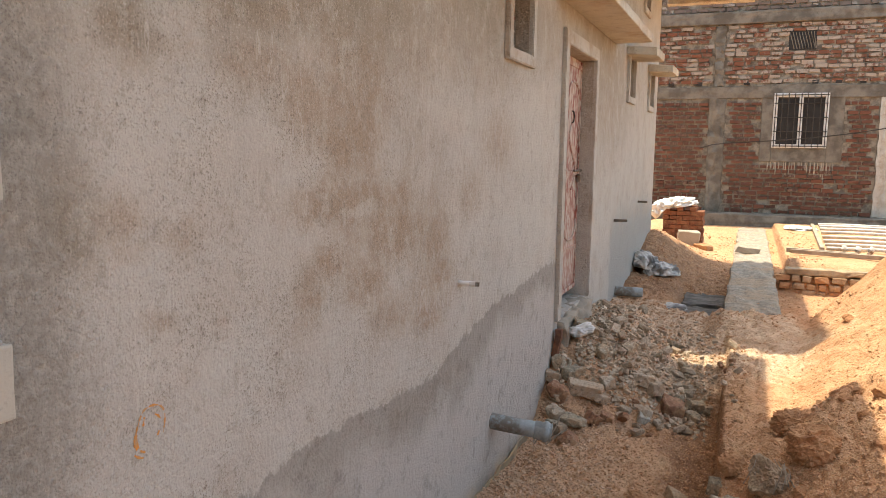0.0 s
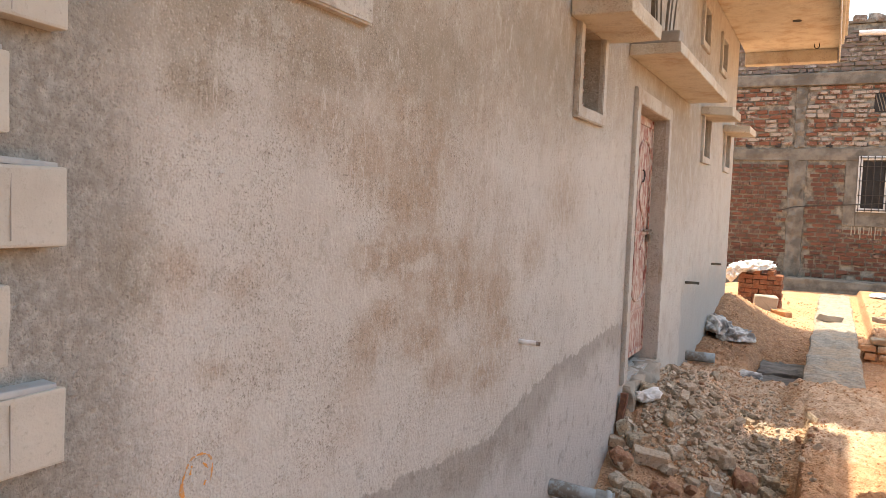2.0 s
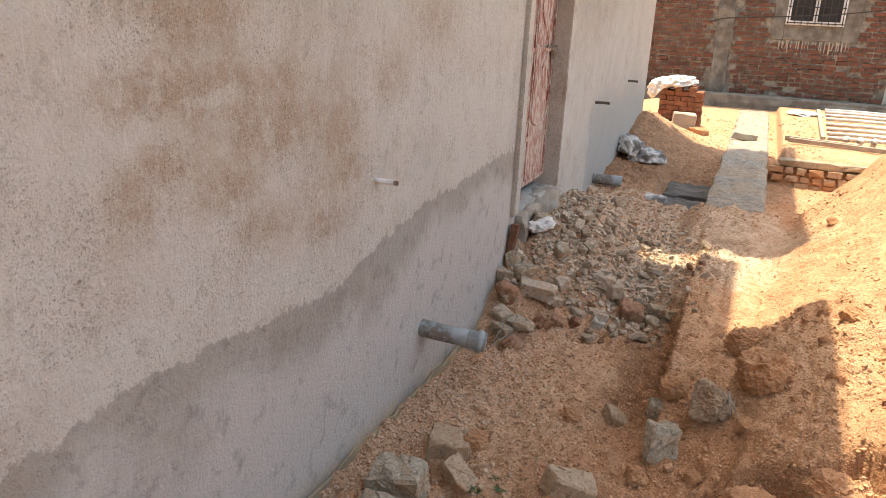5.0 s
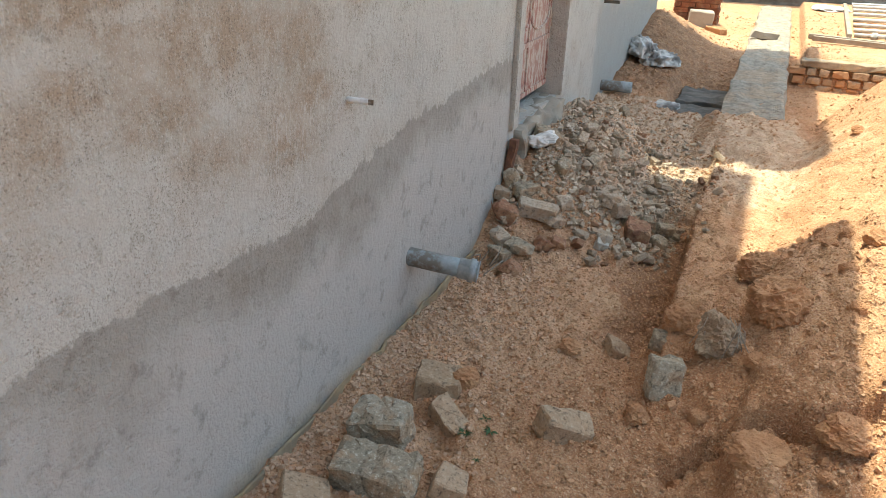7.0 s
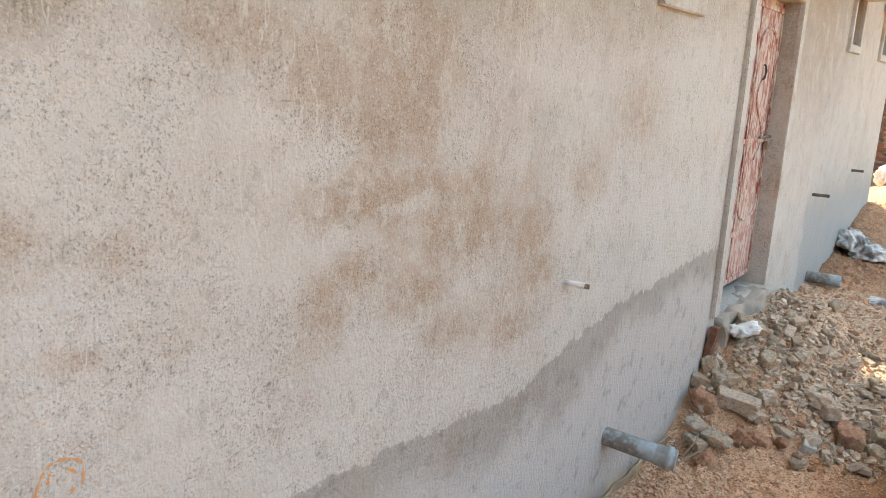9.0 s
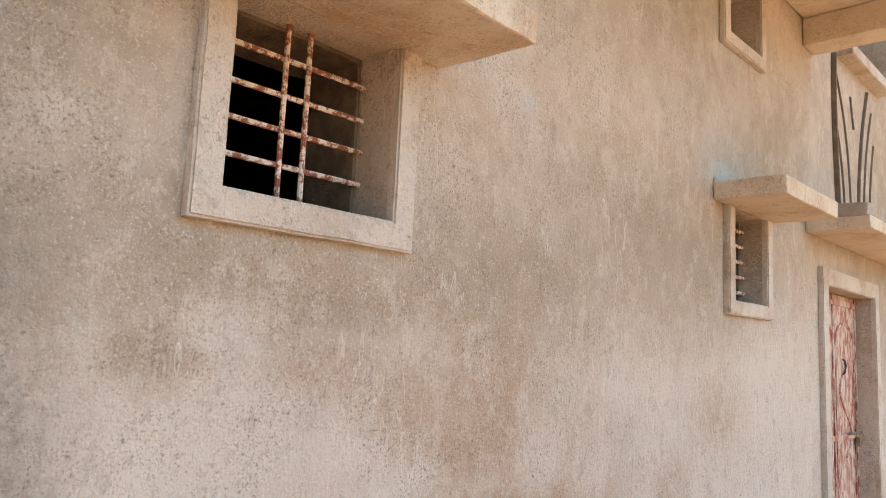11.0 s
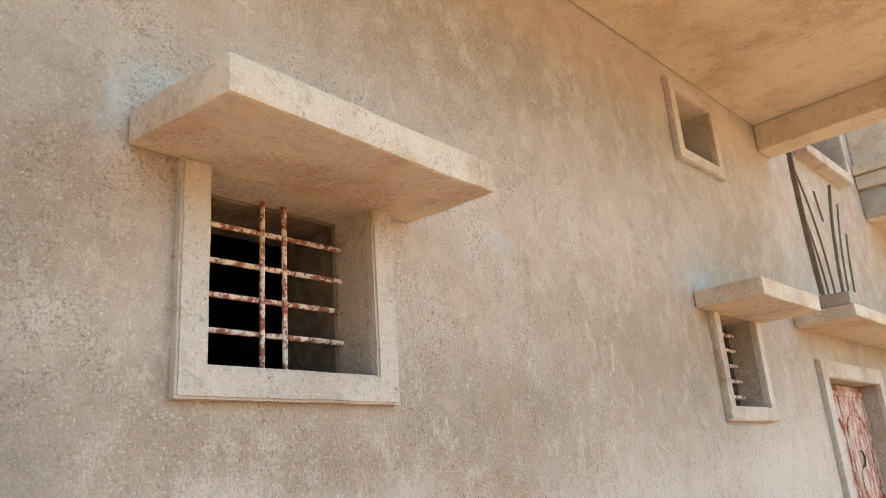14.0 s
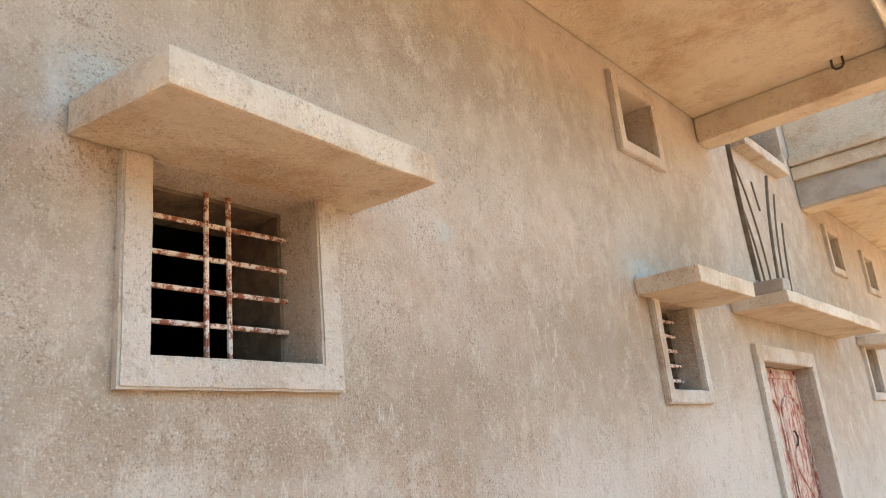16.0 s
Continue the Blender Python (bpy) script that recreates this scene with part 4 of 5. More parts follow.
part("chalk_ring", ring, ORANGE, house, "orange chalk ring drawn on plaster")


# ---------------------------------------------------------------- pipes and tap in the wall
def drain_pipe(root, tip, r, socket, label):
    root, tip = Vector(root), Vector(tip)
    d = (tip - root).normalized()
    q = d.to_track_quat("Z", "Y")
    n = 24

    def lathe(profile):
        bm = bmesh.new()
        rings = [[bm.verts.new(root + d * s + q @ Vector((rr * math.cos(t), rr * math.sin(t), 0))) for t in np.linspace(0, 2 * math.pi, n, endpoint=False)] for s, rr in profile]
        for u, v in zip(rings, rings[1:]):
            for i in range(n):
                bm.faces.new((u[i], u[(i + 1) % n], v[(i + 1) % n], v[i]))
        bm.faces.new(rings[-1])
        return bm

    L = (tip - root).length
    ob = tagged(new("drain_pipe"), label, "pipe", "drain pipes out of the house wall")
    a = L - 0.10 if socket else L
    part("barrel", lathe([(-0.05, r), (a, r), (a, r - 0.006), (a - 0.12, r - 0.006)]) if not socket else lathe([(-0.05, r), (a + 0.01, r)]), PVC, ob, "", True)
    if socket:
        part("socket", lathe([(a, r), (a + 0.004, r + 0.005), (a + 0.05, r + 0.005), (a + 0.054, r + 0.013), (a + 0.078, r + 0.013), (a + 0.082, r + 0.004), (L - 0.006, r + 0.004), (L - 0.004, r + 0.008), (L, r + 0.008), (L, r - 0.006), (a, r - 0.009), (a - 0.1, r - 0.009)]), PVC, ob, "flared grey socket end", True)
    return ob


drain_pipe((0, 4.345, -0.282), (0.335, 4.42, -0.327), 0.047, True, "cement-smeared grey plastic drain pipe stub out of the wall")
drain_pipe((0, 8.60, -0.235), (0.29, 8.62, -0.235), 0.052, False, "short grey plastic drain pipe stub low on the wall")

tap = empty("tap_stub", "short steel water pipe stub with an elbow on the wall", "pipe stub")
part("nipple", bar((-0.02, 3.77, 0.617), (0.055, 3.785, 0.613), 0.012, 12), WHITE, tap, "pale pipe thread", True)
part("fitting", bar((0.05, 3.784, 0.613), (0.08, 3.79, 0.611), 0.014, 8), WHITE, tap)
part("spout", bar((0.08, 3.79, 0.611), (0.10, 3.795, 0.610), 0.011, 8), STEEL, tap)


# unseen plain walls, added only to hold back skylight from south and east
tagged(part("skylight_block_south", box(-0.5, 9.0, -4.6, -4.3, -0.9, 5.2, 0.02), MORTAR), "unseen plain wall added to darken south-facing sides", "wall", kind="structure")
tagged(part("skylight_block_east", box(8.6, 8.9, -4.29, 6.0, -0.9, 2.2, 0.02), MORTAR), "unseen low wall added to block skylight from the east", "wall", kind="structure")


# ---------------------------------------------------------------- far brick building
FY = 18.5
far = empty("brick_building", "unfinished two-storey brick building with concrete bands", "building")
part("mortar_wall", box(-5, 9, FY, FY + 0.3, -0.5, 5.35), MORTAR, far)
part("side_wall", box(8.7, 9, FY + 0.301, FY + 8, -0.5, 5.3), MORTAR, far)
part("rear_wall", box(-5, 8.69, FY + 7.7, FY + 8, -0.5, 5.3), MORTAR, far)
part("roof", box(-5.1, 9.1, FY - 0.05, FY + 8.1, 5.36, 5.42), CONCRETE, far)
part("floor_band", box(-5, 9, FY - 0.10, FY - 0.002, 4.10, 4.36, 0.02, 0.02, 20, 1), CONCRETE, far, "projecting grey concrete floor band")
part("belt", box(-5, 9, FY - 0.045, FY - 0.003, 2.50, 2.76, 0.012, 0.014, 20, 2), CONCRETE, far, "rough concrete tie band")
part("plinth", box(-5, 9, FY - 0.55, FY - 0.005, -0.5, -0.02, 0.03, 0.03, 20, 3), CONCRETE, far, "low concrete plinth step")
for i, (xa, xb, za, zb) in enumerate(((0.36, 0.69, -0.02, 2.499), (0.42, 0.62, 2.761, 4.09), (3.72, 4.15, -0.02, 2.499))):
    part("column", box(xa, xb, FY - 0.05, FY - 0.004, za, zb, 0.012, 0.045, 14, 5 + i), CONCRETE if i < 2 else BAND, far, "rough cast concrete column")
part("plaster_patch", box(1.45, 1.679, FY - 0.035, FY - 0.002, 1.13, 2.80, 0.008, 0.012, 7, 8), CONCRETE, far)
part("plaster_patch", box(2.763, 3.06, FY - 0.035, FY - 0.002, 1.13, 2.80, 0.008, 0.012, 7, 9), CONCRETE, far)
part("plaster_patch", box(1.68, 2.762, FY - 0.035, FY - 0.002, 1.13, 1.43, 0.008, 0.012, 7, 10), CONCRETE, far)
part("plaster_patch", box(1.68, 2.762, FY - 0.035, FY - 0.002, 2.60, 2.80, 0.008, 0.012, 7, 11), CONCRETE, far)
fw = part("window", box(1.70, 2.74, FY - 0.02, FY - 0.006, 1.46, 2.58), DARKPANE, far, "dark shuttered window in a white frame")
for xa, xb, za, zb in ((1.68, 1.76, 1.43, 2.60), (2.68, 2.76, 1.43, 2.60), (1.76, 2.68, 1.43, 1.51), (1.76, 2.68, 2.52, 2.60), (2.18, 2.26, 1.51, 2.52)):
    part("frame", box(xa, xb, FY - 0.075, FY - 0.021, za, zb, 0.006), WHITE, fw)
for x in np.linspace(1.72, 2.72, 9):
    part("grille_bar", bar((x, FY - 0.10, 1.44), (x, FY - 0.10, 2.60), 0.010, 6), IRON, fw)
for z in (1.47, 1.78, 2.08, 2.38, 2.56):
    part("grille_rail", bar((1.69, FY - 0.09, z), (2.75, FY - 0.09, z), 0.009, 6), IRON, fw)
fv = part("ventilator", box(1.89, 2.43, FY - 0.02, FY - 0.004, 3.51, 3.92), DARKPANE, far, "dark barred ventilator")
for i in range(9):
    a = 1.90 + i * 0.058
    part("slat", bar((a, FY - 0.035, 3.88), (min(a + 0.10, 2.425), FY - 0.035, 3.53), 0.010, 5), CONCRETE, fv)
part("lamp_tube", bar((1.52, FY - 0.30, 5.10), (2.05, FY - 0.32, 5.08), 0.055, 10), WHITE, far, "white tube lamp on a bracket")
part("lamp_bracket", bar((1.55, FY - 0.02, 5.00), (1.55, FY - 0.29, 5.08), 0.02), IRON, far)
for i in range(40):
    x = -4.6 + i * 0.34
    s = hull_stone(300 + i, 0.30, 0.34, 0.10 + 0.08 * random.random(), 12, 0.7)
    bmesh.ops.transform(s, matrix=tilt(x, FY + 0.08, 5.46, random.uniform(-15, 15), random.uniform(-12, 12), random.uniform(0, 40)), verts=s.verts[:])
    part("coping_stone", s, OLDBRICK, far)
for i in range(22):
    x = 1.62 + i * 0.062 + random.uniform(-0.02, 0.02)
    l = random.uniform(0.08, 0.34)
    part("lime_drip", box(x, x + random.uniform(0.012, 0.03), FY - 0.032, FY - 0.024, 1.12 - l, 1.125, 0.003), SCREED, far)
# putlog holes, as dark boxes painting the shade inside, and a slack cable
for x in (-0.55, 0.05, 1.05, 1.70, 2.40, 2.85, 3.30):
    part("putlog_hole_shade", box(x, x + 0.12, FY - 0.03, FY - 0.004, 2.79, 2.87), DARKPANE, far)
cable = tagged(new("cable", None), "thin dark cable slung along a brick wall", "cable")
part("strand", tube([(0.2 + t * 4.6, FY - 0.16 - 0.1 * math.sin(t * 3), 1.40 + 0.65 * t ** 0.6 - 0.18 * math.sin(t * 3.1)) for t in np.linspace(0, 1, 18)], 0.012, 5), IRON, cable)


# ---------------------------------------------------------------- yard: plinth beams, stone footing
strip = part("plinth_beam", box(1.13, 1.66, 8.05, 17.6, -0.75, -0.262, 0.03, 0.035, 30, 5), STRIP, None)
tagged(strip, "flat cast concrete plinth beam set in the earth", "foundation")
footing = empty("stone_footing", "low footing wall of rough squared stones", "foundation")
part("core", box(1.82, 7.0, 10.86, 11.2, -0.75, -0.17), MORTAR, footing)
k = 0
part("mortar_cap", box(1.79, 7.0, 10.80, 11.0, -0.24, -0.165, 0.015, 0.03, 40, 17), SANDMORTAR, footing, "rough mortar band")
for row, (z0, z1) in enumerate(((-0.52, -0.43), (-0.425, -0.335), (-0.33, -0.245))):
    x = 1.78 - 0.06 * row
    while x < 4.6:
        w = random.uniform(0.10, 0.20)
        s = rough_stone(500 + k, w, 0.16, (z1 - z0) * random.uniform(0.85, 1.1), 0.7, 0.04, 1)
        bmesh.ops.transform(s, matrix=tilt(x + w / 2, 10.845, (z0 + z1) / 2, 0, random.uniform(-3, 3), random.uniform(-5, 5)), verts=s.verts[:])
        part("stone", s, TANSTONE if k % 3 else CLOD, footing)
        x += w + 0.015
        k += 1


# ---------------------------------------------------------------- loose things in the yard
def earth_lump(seed, sx, sy, sz, fine=4):
    """A broken lump of earth: a rounded block with split faces and a crumbly skin."""
    bm = bmesh.new()
    bmesh.ops.create_icosphere(bm, subdivisions=fine, radius=0.5)
    rng = random.Random(seed)
    planes = [(Vector([rng.gauss(0, 1) for _ in range(3)]).normalized(), rng.uniform(0.30, 0.46)) for _ in range(9)]
    o = Vector((seed * 3.1, seed * 1.7, 0))
    for v in bm.verts:
        p = v.co.copy()
        p *= 1 + 0.16 * noise.noise(p * 2.4 + o)
        for normal, off in planes:
            over = p.dot(normal) - off
            if over > 0:
                p -= normal * over * 0.92
        k = 1 - 0.22 * abs(noise.noise(p * 5 + o)) + 0.10 * noise.noise(p * 11 + o) + 0.085 * noise.noise(p * 23 + o) + 0.05 * noise.noise(p * 47 + o)
        v.co = (p.x * k * sx * 1.12, p.y * k * sy * 1.12, p.z * k * sz * 1.12)
    return bm


def stone_thing(name, label, category, seed, size, where, turn=(0, 0, 0), material=None, square=0.75, sink=0.3, wobble=0.05, cuts=2, group=""):
    bm = earth_lump(seed, *size, 5 if max(size) > 0.2 else 4) if name == "earth_clod" else rough_stone(seed, *size, square, wobble, cuts)
    ob = part(name, bm, material or GRANITE, None)
    x, y = where[0], where[1]
    z = where[2] if len(where) > 2 else ground_z(x, y) + size[2] * (0.5 - sink)
    ob.matrix_world = pose(x, y, z, *turn)
    return tagged(ob, label, category, group)


G = "granite stones by the wall"
stone_thing("granite_stone", "squared grey granite block on the earth", "stone", 11, (0.33, 0.20, 0.19), (0.40, 3.22), (4, 6, 8), GRANITE, 0.84, 0.3, 0.075, 6, group=G)
stone_thing("granite_stone", "squared grey granite block on the earth", "stone", 12, (0.25, 0.17, 0.17), (0.30, 3.46), (12, -6, 4), GRANITE, 0.82, 0.22, 0.075, 6, group=G)
stone_thing("granite_stone", "tan flat-topped stone block half buried in earth", "stone", 13, (0.25, 0.17, 0.14), (0.36, 3.86), (3, 8, 20), TANSTONE, 0.62, 0.3, 0.05, group=G)
stone_thing("granite_stone", "tan flat-topped stone block half buried in earth", "stone", 14, (0.20, 0.11, 0.10), (0.50, 3.69), (10, 22, -28), TANSTONE, 0.8, 0.35, 0.05, group=G)
stone_thing("granite_stone", "pale stone block beside the wall", "stone", 15, (0.34, 0.20, 0.16), (0.52, 2.95), (4, 3, 8), TANSTONE, 0.68, 0.3, 0.05, group=G)
stone_thing("granite_stone", "pale stone block beside the wall", "stone", 16, (0.18, 0.18, 0.14), (0.24, 2.98), (4, 20, 30), TANSTONE, 0.8, 0.3, 0.04, group=G)
stone_thing("granite_stone", "small broken stone in the earth", "stone", 17, (0.13, 0.14, 0.10), (0.66, 3.30), (0, 20, 10), TANSTONE, 0.8, 0.35, 0.04, group=G)
stone_thing("granite_stone", "pointed tan stone in the path", "stone", 18, (0.26, 0.15, 0.17), (0.95, 3.78), (10, 24, 34), TANSTONE, 0.5, 0.46, 0.04, group=G)
stone_thing("granite_stone", "upright grey granite stone in loose earth", "stone", 19, (0.16, 0.13, 0.21), (1.28, 4.22), (-16, 6, 20), GRANITE, 0.7, 0.36, 0.07, group=G)
stone_thing("granite_stone", "grey granite stone in loose earth", "stone", 20, (0.13, 0.11, 0.09), (1.24, 4.47), (10, 0, -10), GRANITE, 0.55, 0.25, 0.04, group=G)
stone_thing("granite_stone", "tan wedge of stone in loose earth", "stone", 21, (0.16, 0.12, 0.09), (1.03, 4.56), (20, 25, 30), TANSTONE, 0.45, 0.3, 0.04, group=G)
C = "earth clods on the bank"
stone_thing("earth_clod", "large broken orange earth clod on the bank", "clod", 31, (0.24, 0.20, 0.23), (1.67, 4.50), (10, -24, 20), CLOD, 0.62, 0.22, 0.15, 6, group=C)
stone_thing("earth_clod", "large grey-brown earth clod matted with dry roots", "clod", 32, (0.24, 0.20, 0.19), (1.46, 4.40), (-8, 14, 60), GREYCLOD, 0.6, 0.18, 0.16, 6, group=C)
stone_thing("earth_clod", "broken orange earth clod behind a larger one", "clod", 33, (0.22, 0.17, 0.14), (1.60, 4.93), (5, -6, 15), CLOD, 0.6, 0.28, 0.16, 6, group=C)
stone_thing("earth_clod", "flat broken earth clod at the bank's edge", "clod", 39, (0.16, 0.14, 0.12), (1.30, 4.52), (5, 12, 40), CLOD, 0.6, 0.25, 0.16, 6, group=C)
stone_thing("earth_clod", "broken orange earth clod below a crumbled ledge", "clod", 40, (0.22, 0.16, 0.12), (1.66, 3.72), (8, -6, 12), CLOD, 0.6, 0.35, 0.16, 6, group=C)
stone_thing("earth_clod", "broken orange earth clod below a crumbled ledge", "clod", 58, (0.22, 0.17, 0.12), (1.92, 3.78), (-6, 8, 50), CLOD, 0.6, 0.35, 0.16, 6, group=C)
stone_thing("earth_clod", "crumbling orange earth clod", "clod", 34, (0.13, 0.11, 0.10), (2.05, 4.95), (5, 20, 15), CLOD, 0.6, 0.42, 0.16, 6, group=C)
stone_thing("earth_clod", "small red earth clod", "clod", 35, (0.12, 0.11, 0.10), (1.21, 4.02), (5, 20, 15), CLOD, 0.6, 0.3, 0.11, 3, group=C)
stone_thing("earth_clod", "small red earth clod", "clod", 36, (0.13, 0.11, 0.11), (0.47, 3.93), (5, 10, 35), CLOD, 0.6, 0.35, 0.11, 3, group=C)
stone_thing("earth_clod", "small red earth clod", "clod", 37, (0.12, 0.11, 0.08), (0.83, 4.42), (5, 10, 35), CLOD, 0.6, 0.35, 0.11, 3, group=C)
stone_thing("earth_clod", "small red earth clod", "clod", 38, (0.10, 0.09, 0.07), (2.12, 7.25), (5, 10, 35), CLOD, 0.6, 0.45, 0.11, 3, group=C)
for i in range(26):
    x, y = random.uniform(1.35, 2.0), random.uniform(3.0, 5.2)
    d = random.uniform(0.05, 0.12)
    stone_thing("earth_clod", "small crumbling earth clod", "clod", 600 + i, (d * 0.8, d * 0.72, d * 0.6), (x, y), (random.uniform(-20, 20), random.uniform(-20, 20), random.uniform(0, 180)), CLOD, 0.6, 0.42, 0.11, 2, group=C)

roots = tagged(new("dry_roots"), "tangled dry roots hanging from an earth clod", "roots")
rng = random.Random(17)
for i in range(22):
    a = rng.uniform(-0.3, 2.6)
    p = Vector((1.47 + 0.07 * math.cos(a), 4.38 + 0.05 * math.sin(a), ground_z(1.46, 4.40) + 0.13 + rng.uniform(-0.03, 0.03)))
    q = p + Vector((rng.uniform(-0.06, 0.08), -rng.uniform(0.05, 0.11), -rng.uniform(0.05, 0.15)))
    part("root", tube([p, p * 0.6 + q * 0.4 + Vector((0.015 * math.sin(i), -0.03, 0.02)), q], 0.0022, 4), WOOD, roots)

# bricks and blocks stacked against the wall by the door
B = "brick pieces beside the wall"
for seed, size, at, turn, m, text, sunk in (
        (41, (0.20, 0.11, 0.075), (0.17, 5.73, -0.345), (4, 6, 16), RUBBLE, "mortar-crusted brick on a rubble heap", 0.0),
        (42, (0.26, 0.13, 0.095), (0.29, 5.58), (8, 8, 10), RUBBLE, "dusty brick on a rubble heap", 0.1),
        (43, (0.20, 0.13, 0.12), (0.12, 5.46), (10, 30, 24), DUSTYBRICK, "broken red brick on a rubble heap", 0.0),
        (44, (0.11, 0.09, 0.13), (0.06, 5.72), (0, -20, 8), GRANITE, "pale broken stone against the wall", 0.1),
        (45, (0.20, 0.13, 0.08), (0.26, 5.30), (6, 4, -10), GRANITE, "flat broken stone on a rubble heap", 0.1),
        (46, (0.11, 0.09, 0.10), (0.38, 5.42), (10, 30, 40), DUSTYBRICK, "broken brick piece on a rubble heap", 0.2),
        (47, (0.24, 0.18, 0.18), (0.16, 6.12), (8, 12, 30), GRANITE, "big grey stone on a rubble heap", 0.2),
        (48, (0.12, 0.13, 0.16), (0.34, 5.92), (30, 20, 10), GRANITE, "tilted grey stone on a rubble heap", 0.2),
        (49, (0.22, 0.17, 0.17), (0.86, 5.93), (8, 18, 20), DUSTYBRICK, "big red broken brick lump on a rubble heap", 0.25),
        (50, (0.09, 0.07, 0.08), (0.69, 5.66), (20, 28, 30), BLOCK, "small white marble stone", 0.2),
        (51, (0.16, 0.10, 0.09), (0.17, 5.22), (0, 8, -20), GRANITE, "broken stone at the wall base", 0.2),
        (52, (0.14, 0.11, 0.10), (0.29, 5.12), (0, 40, 20), DUSTYBRICK, "broken brick at the wall base", 0.2),
        (53, (0.17, 0.14, 0.11), (0.72, 6.0), (12, 8, 60), RUBBLE, "grey mortar lump on a rubble heap", 0.25),
        (54, (0.13, 0.11, 0.10), (1.02, 6.10), (12, 8, 20), GRANITE, "grey broken stone on a rubble heap", 0.25),
        (56, (0.16, 0.11, 0.08), (0.40, 5.58), (14, 20, 70), RUBBLE, "broken mortar lump on a rubble heap", 0.2),
        (57, (0.13, 0.11, 0.08), (0.13, 5.46), (14, -10, 40), RUBBLE, "broken mortar lump on a rubble heap", 0.1),
        (64, (0.20, 0.13, 0.11), (0.18, 5.66), (6, -4, 40), GRANITE, "broken stone wedged in a rubble heap", 0.15),
        (65, (0.14, 0.11, 0.09), (0.05, 5.60), (0, 20, 12), RUBBLE, "mortar-crusted brick end against the wall", 0.1),
        (66, (0.15, 0.11, 0.09), (0.14, 5.32), (14, 12, -30), RUBBLE, "broken mortar lump on a rubble heap", 0.15),
        (67, (0.13, 0.10, 0.09), (0.42, 5.72), (20, -12, 50), RUBBLE, "broken mortar lump on a rubble heap", 0.2),
        (68, (0.12, 0.09, 0.07), (0.47, 5.47), (10, 18, 15), DUSTYBRICK, "broken brick piece on a rubble heap", 0.2),
        (69, (0.17, 0.13, 0.12), (0.66, 5.98), (-12, 16, 25), RUBBLE, "grey mortar lump on a rubble heap", 0.2),
        (70, (0.13, 0.11, 0.10), (0.50, 6.12), (16, -8, 65), GRANITE, "grey broken stone on a rubble heap", 0.2),
        (71, (0.14, 0.10, 0.10), (1.00, 5.98), (8, 22, -20), GRANITE, "grey broken stone on a rubble heap", 0.25),
        (55, (0.045, 0.085, 0.25), (0.03, 5.78, -0.17), (-6, 8, 0), STRIPE, "short rusty upright board against the wall", 0.2)):
    stone_thing("rubble_stone" if seed != 55 else "board", text, "stone" if seed != 55 else "board", seed, size, at, turn, m, 0.86 if seed in (41, 42, 55) else 0.52, sunk, 0.045, 3, group=B if seed != 55 else "")

# broken mortar pieces over the heap: a few shapes, many stones
shapes = []
for i in range(10):
    bm = rough_stone(700 + i, 1.0, random.uniform(0.6, 0.9), random.uniform(0.4, 0.7), 0.5, 0.05, 1)
    me = bpy.data.meshes.new("rubble_stone")
    bm.to_mesh(me)
    bm.free()
    me.materials.append(RUBBLE if i < 7 else (DUSTYBRICK if i == 7 else GRANITE))
    shapes.append(me)
count = 0
while count < 215:
    x, y = random.uniform(0.08, 1.30), random.gauss(6.0, 0.6)
    if not 5.25 + 0.3 * x < y < 8.0 or random.random() > math.exp(-((x - 0.45) / 0.7) ** 2):
        continue
    if (x < 0.25 and 5.9 < y < 7.0) or (x < 0.48 and 5.2 < y < 5.95):
        continue
    d = random.choice((0.025, 0.03, 0.035, 0.045, 0.055, 0.065, 0.08, 0.11))
    ob = new("rubble_stone", random.choice(shapes))
    ob.matrix_world = pose(x, y, ground_z(x, y) + 0.30 * d, random.uniform(-35, 35), random.uniform(-35, 35), random.uniform(0, 360)) @ Matrix.Scale(d, 4)
    tagged(ob, "broken mortar and brick piece on a rubble heap", "rubble", "rubble heap by the door")
    count += 1


def scatter(name, label, material, n, place, sizes, seed, up=0.15):
    """Very many small stones on the ground in one mesh."""
    rng = random.Random(seed)
    base = []
    for i in range(14):
        bm = hull_stone(900 + seed * 20 + i, 1, rng.uniform(0.65, 1), rng.uniform(0.5, 0.8), 9, 0.6)
        bmesh.ops.triangulate(bm, faces=bm.faces[:])
        bm.verts.index_update()
        base.append((np.array([v.co for v in bm.verts]), np.array([[v.index for v in f.verts] for f in bm.faces])))
        bm.free()
    pts = np.array([place(rng) for _ in range(n)])
    zs_ = height(pts[:, 0], pts[:, 1])
    vs, fs, at = [], [], 0
    for (x, y), z in zip(pts, zs_):
        d = rng.choice(sizes) * rng.uniform(0.7, 1.3)
        r = np.array(Euler((rng.uniform(-0.6, 0.6), rng.uniform(-0.6, 0.6), rng.uniform(0, 6.3))).to_matrix())
        v, f = base[rng.randrange(14)]
        vs.append(v @ r.T * d + (x, y, z + up * d))
        fs.append(f + at)
        at += len(v)
    me = bpy.data.meshes.new(name)
    me.from_pydata(np.concatenate(vs).tolist(), [], np.concatenate(fs).tolist())
    me.materials.append(material)
    return tagged(new(name, me), label, name.replace("_", " "), kind="stuff")


def heap_place(rng):
    while True:
        x, y = rng.uniform(0.03, 1.35), rng.gauss(6.15, 0.65)
        if 5.5 + 0.25 * x < y < 8.2 and x < 1.12 and rng.random() < math.exp(-((x - 0.4) / 0.75) ** 2) and not (x < 0.14 and 5.85 < y < 7.0):
            return x, y


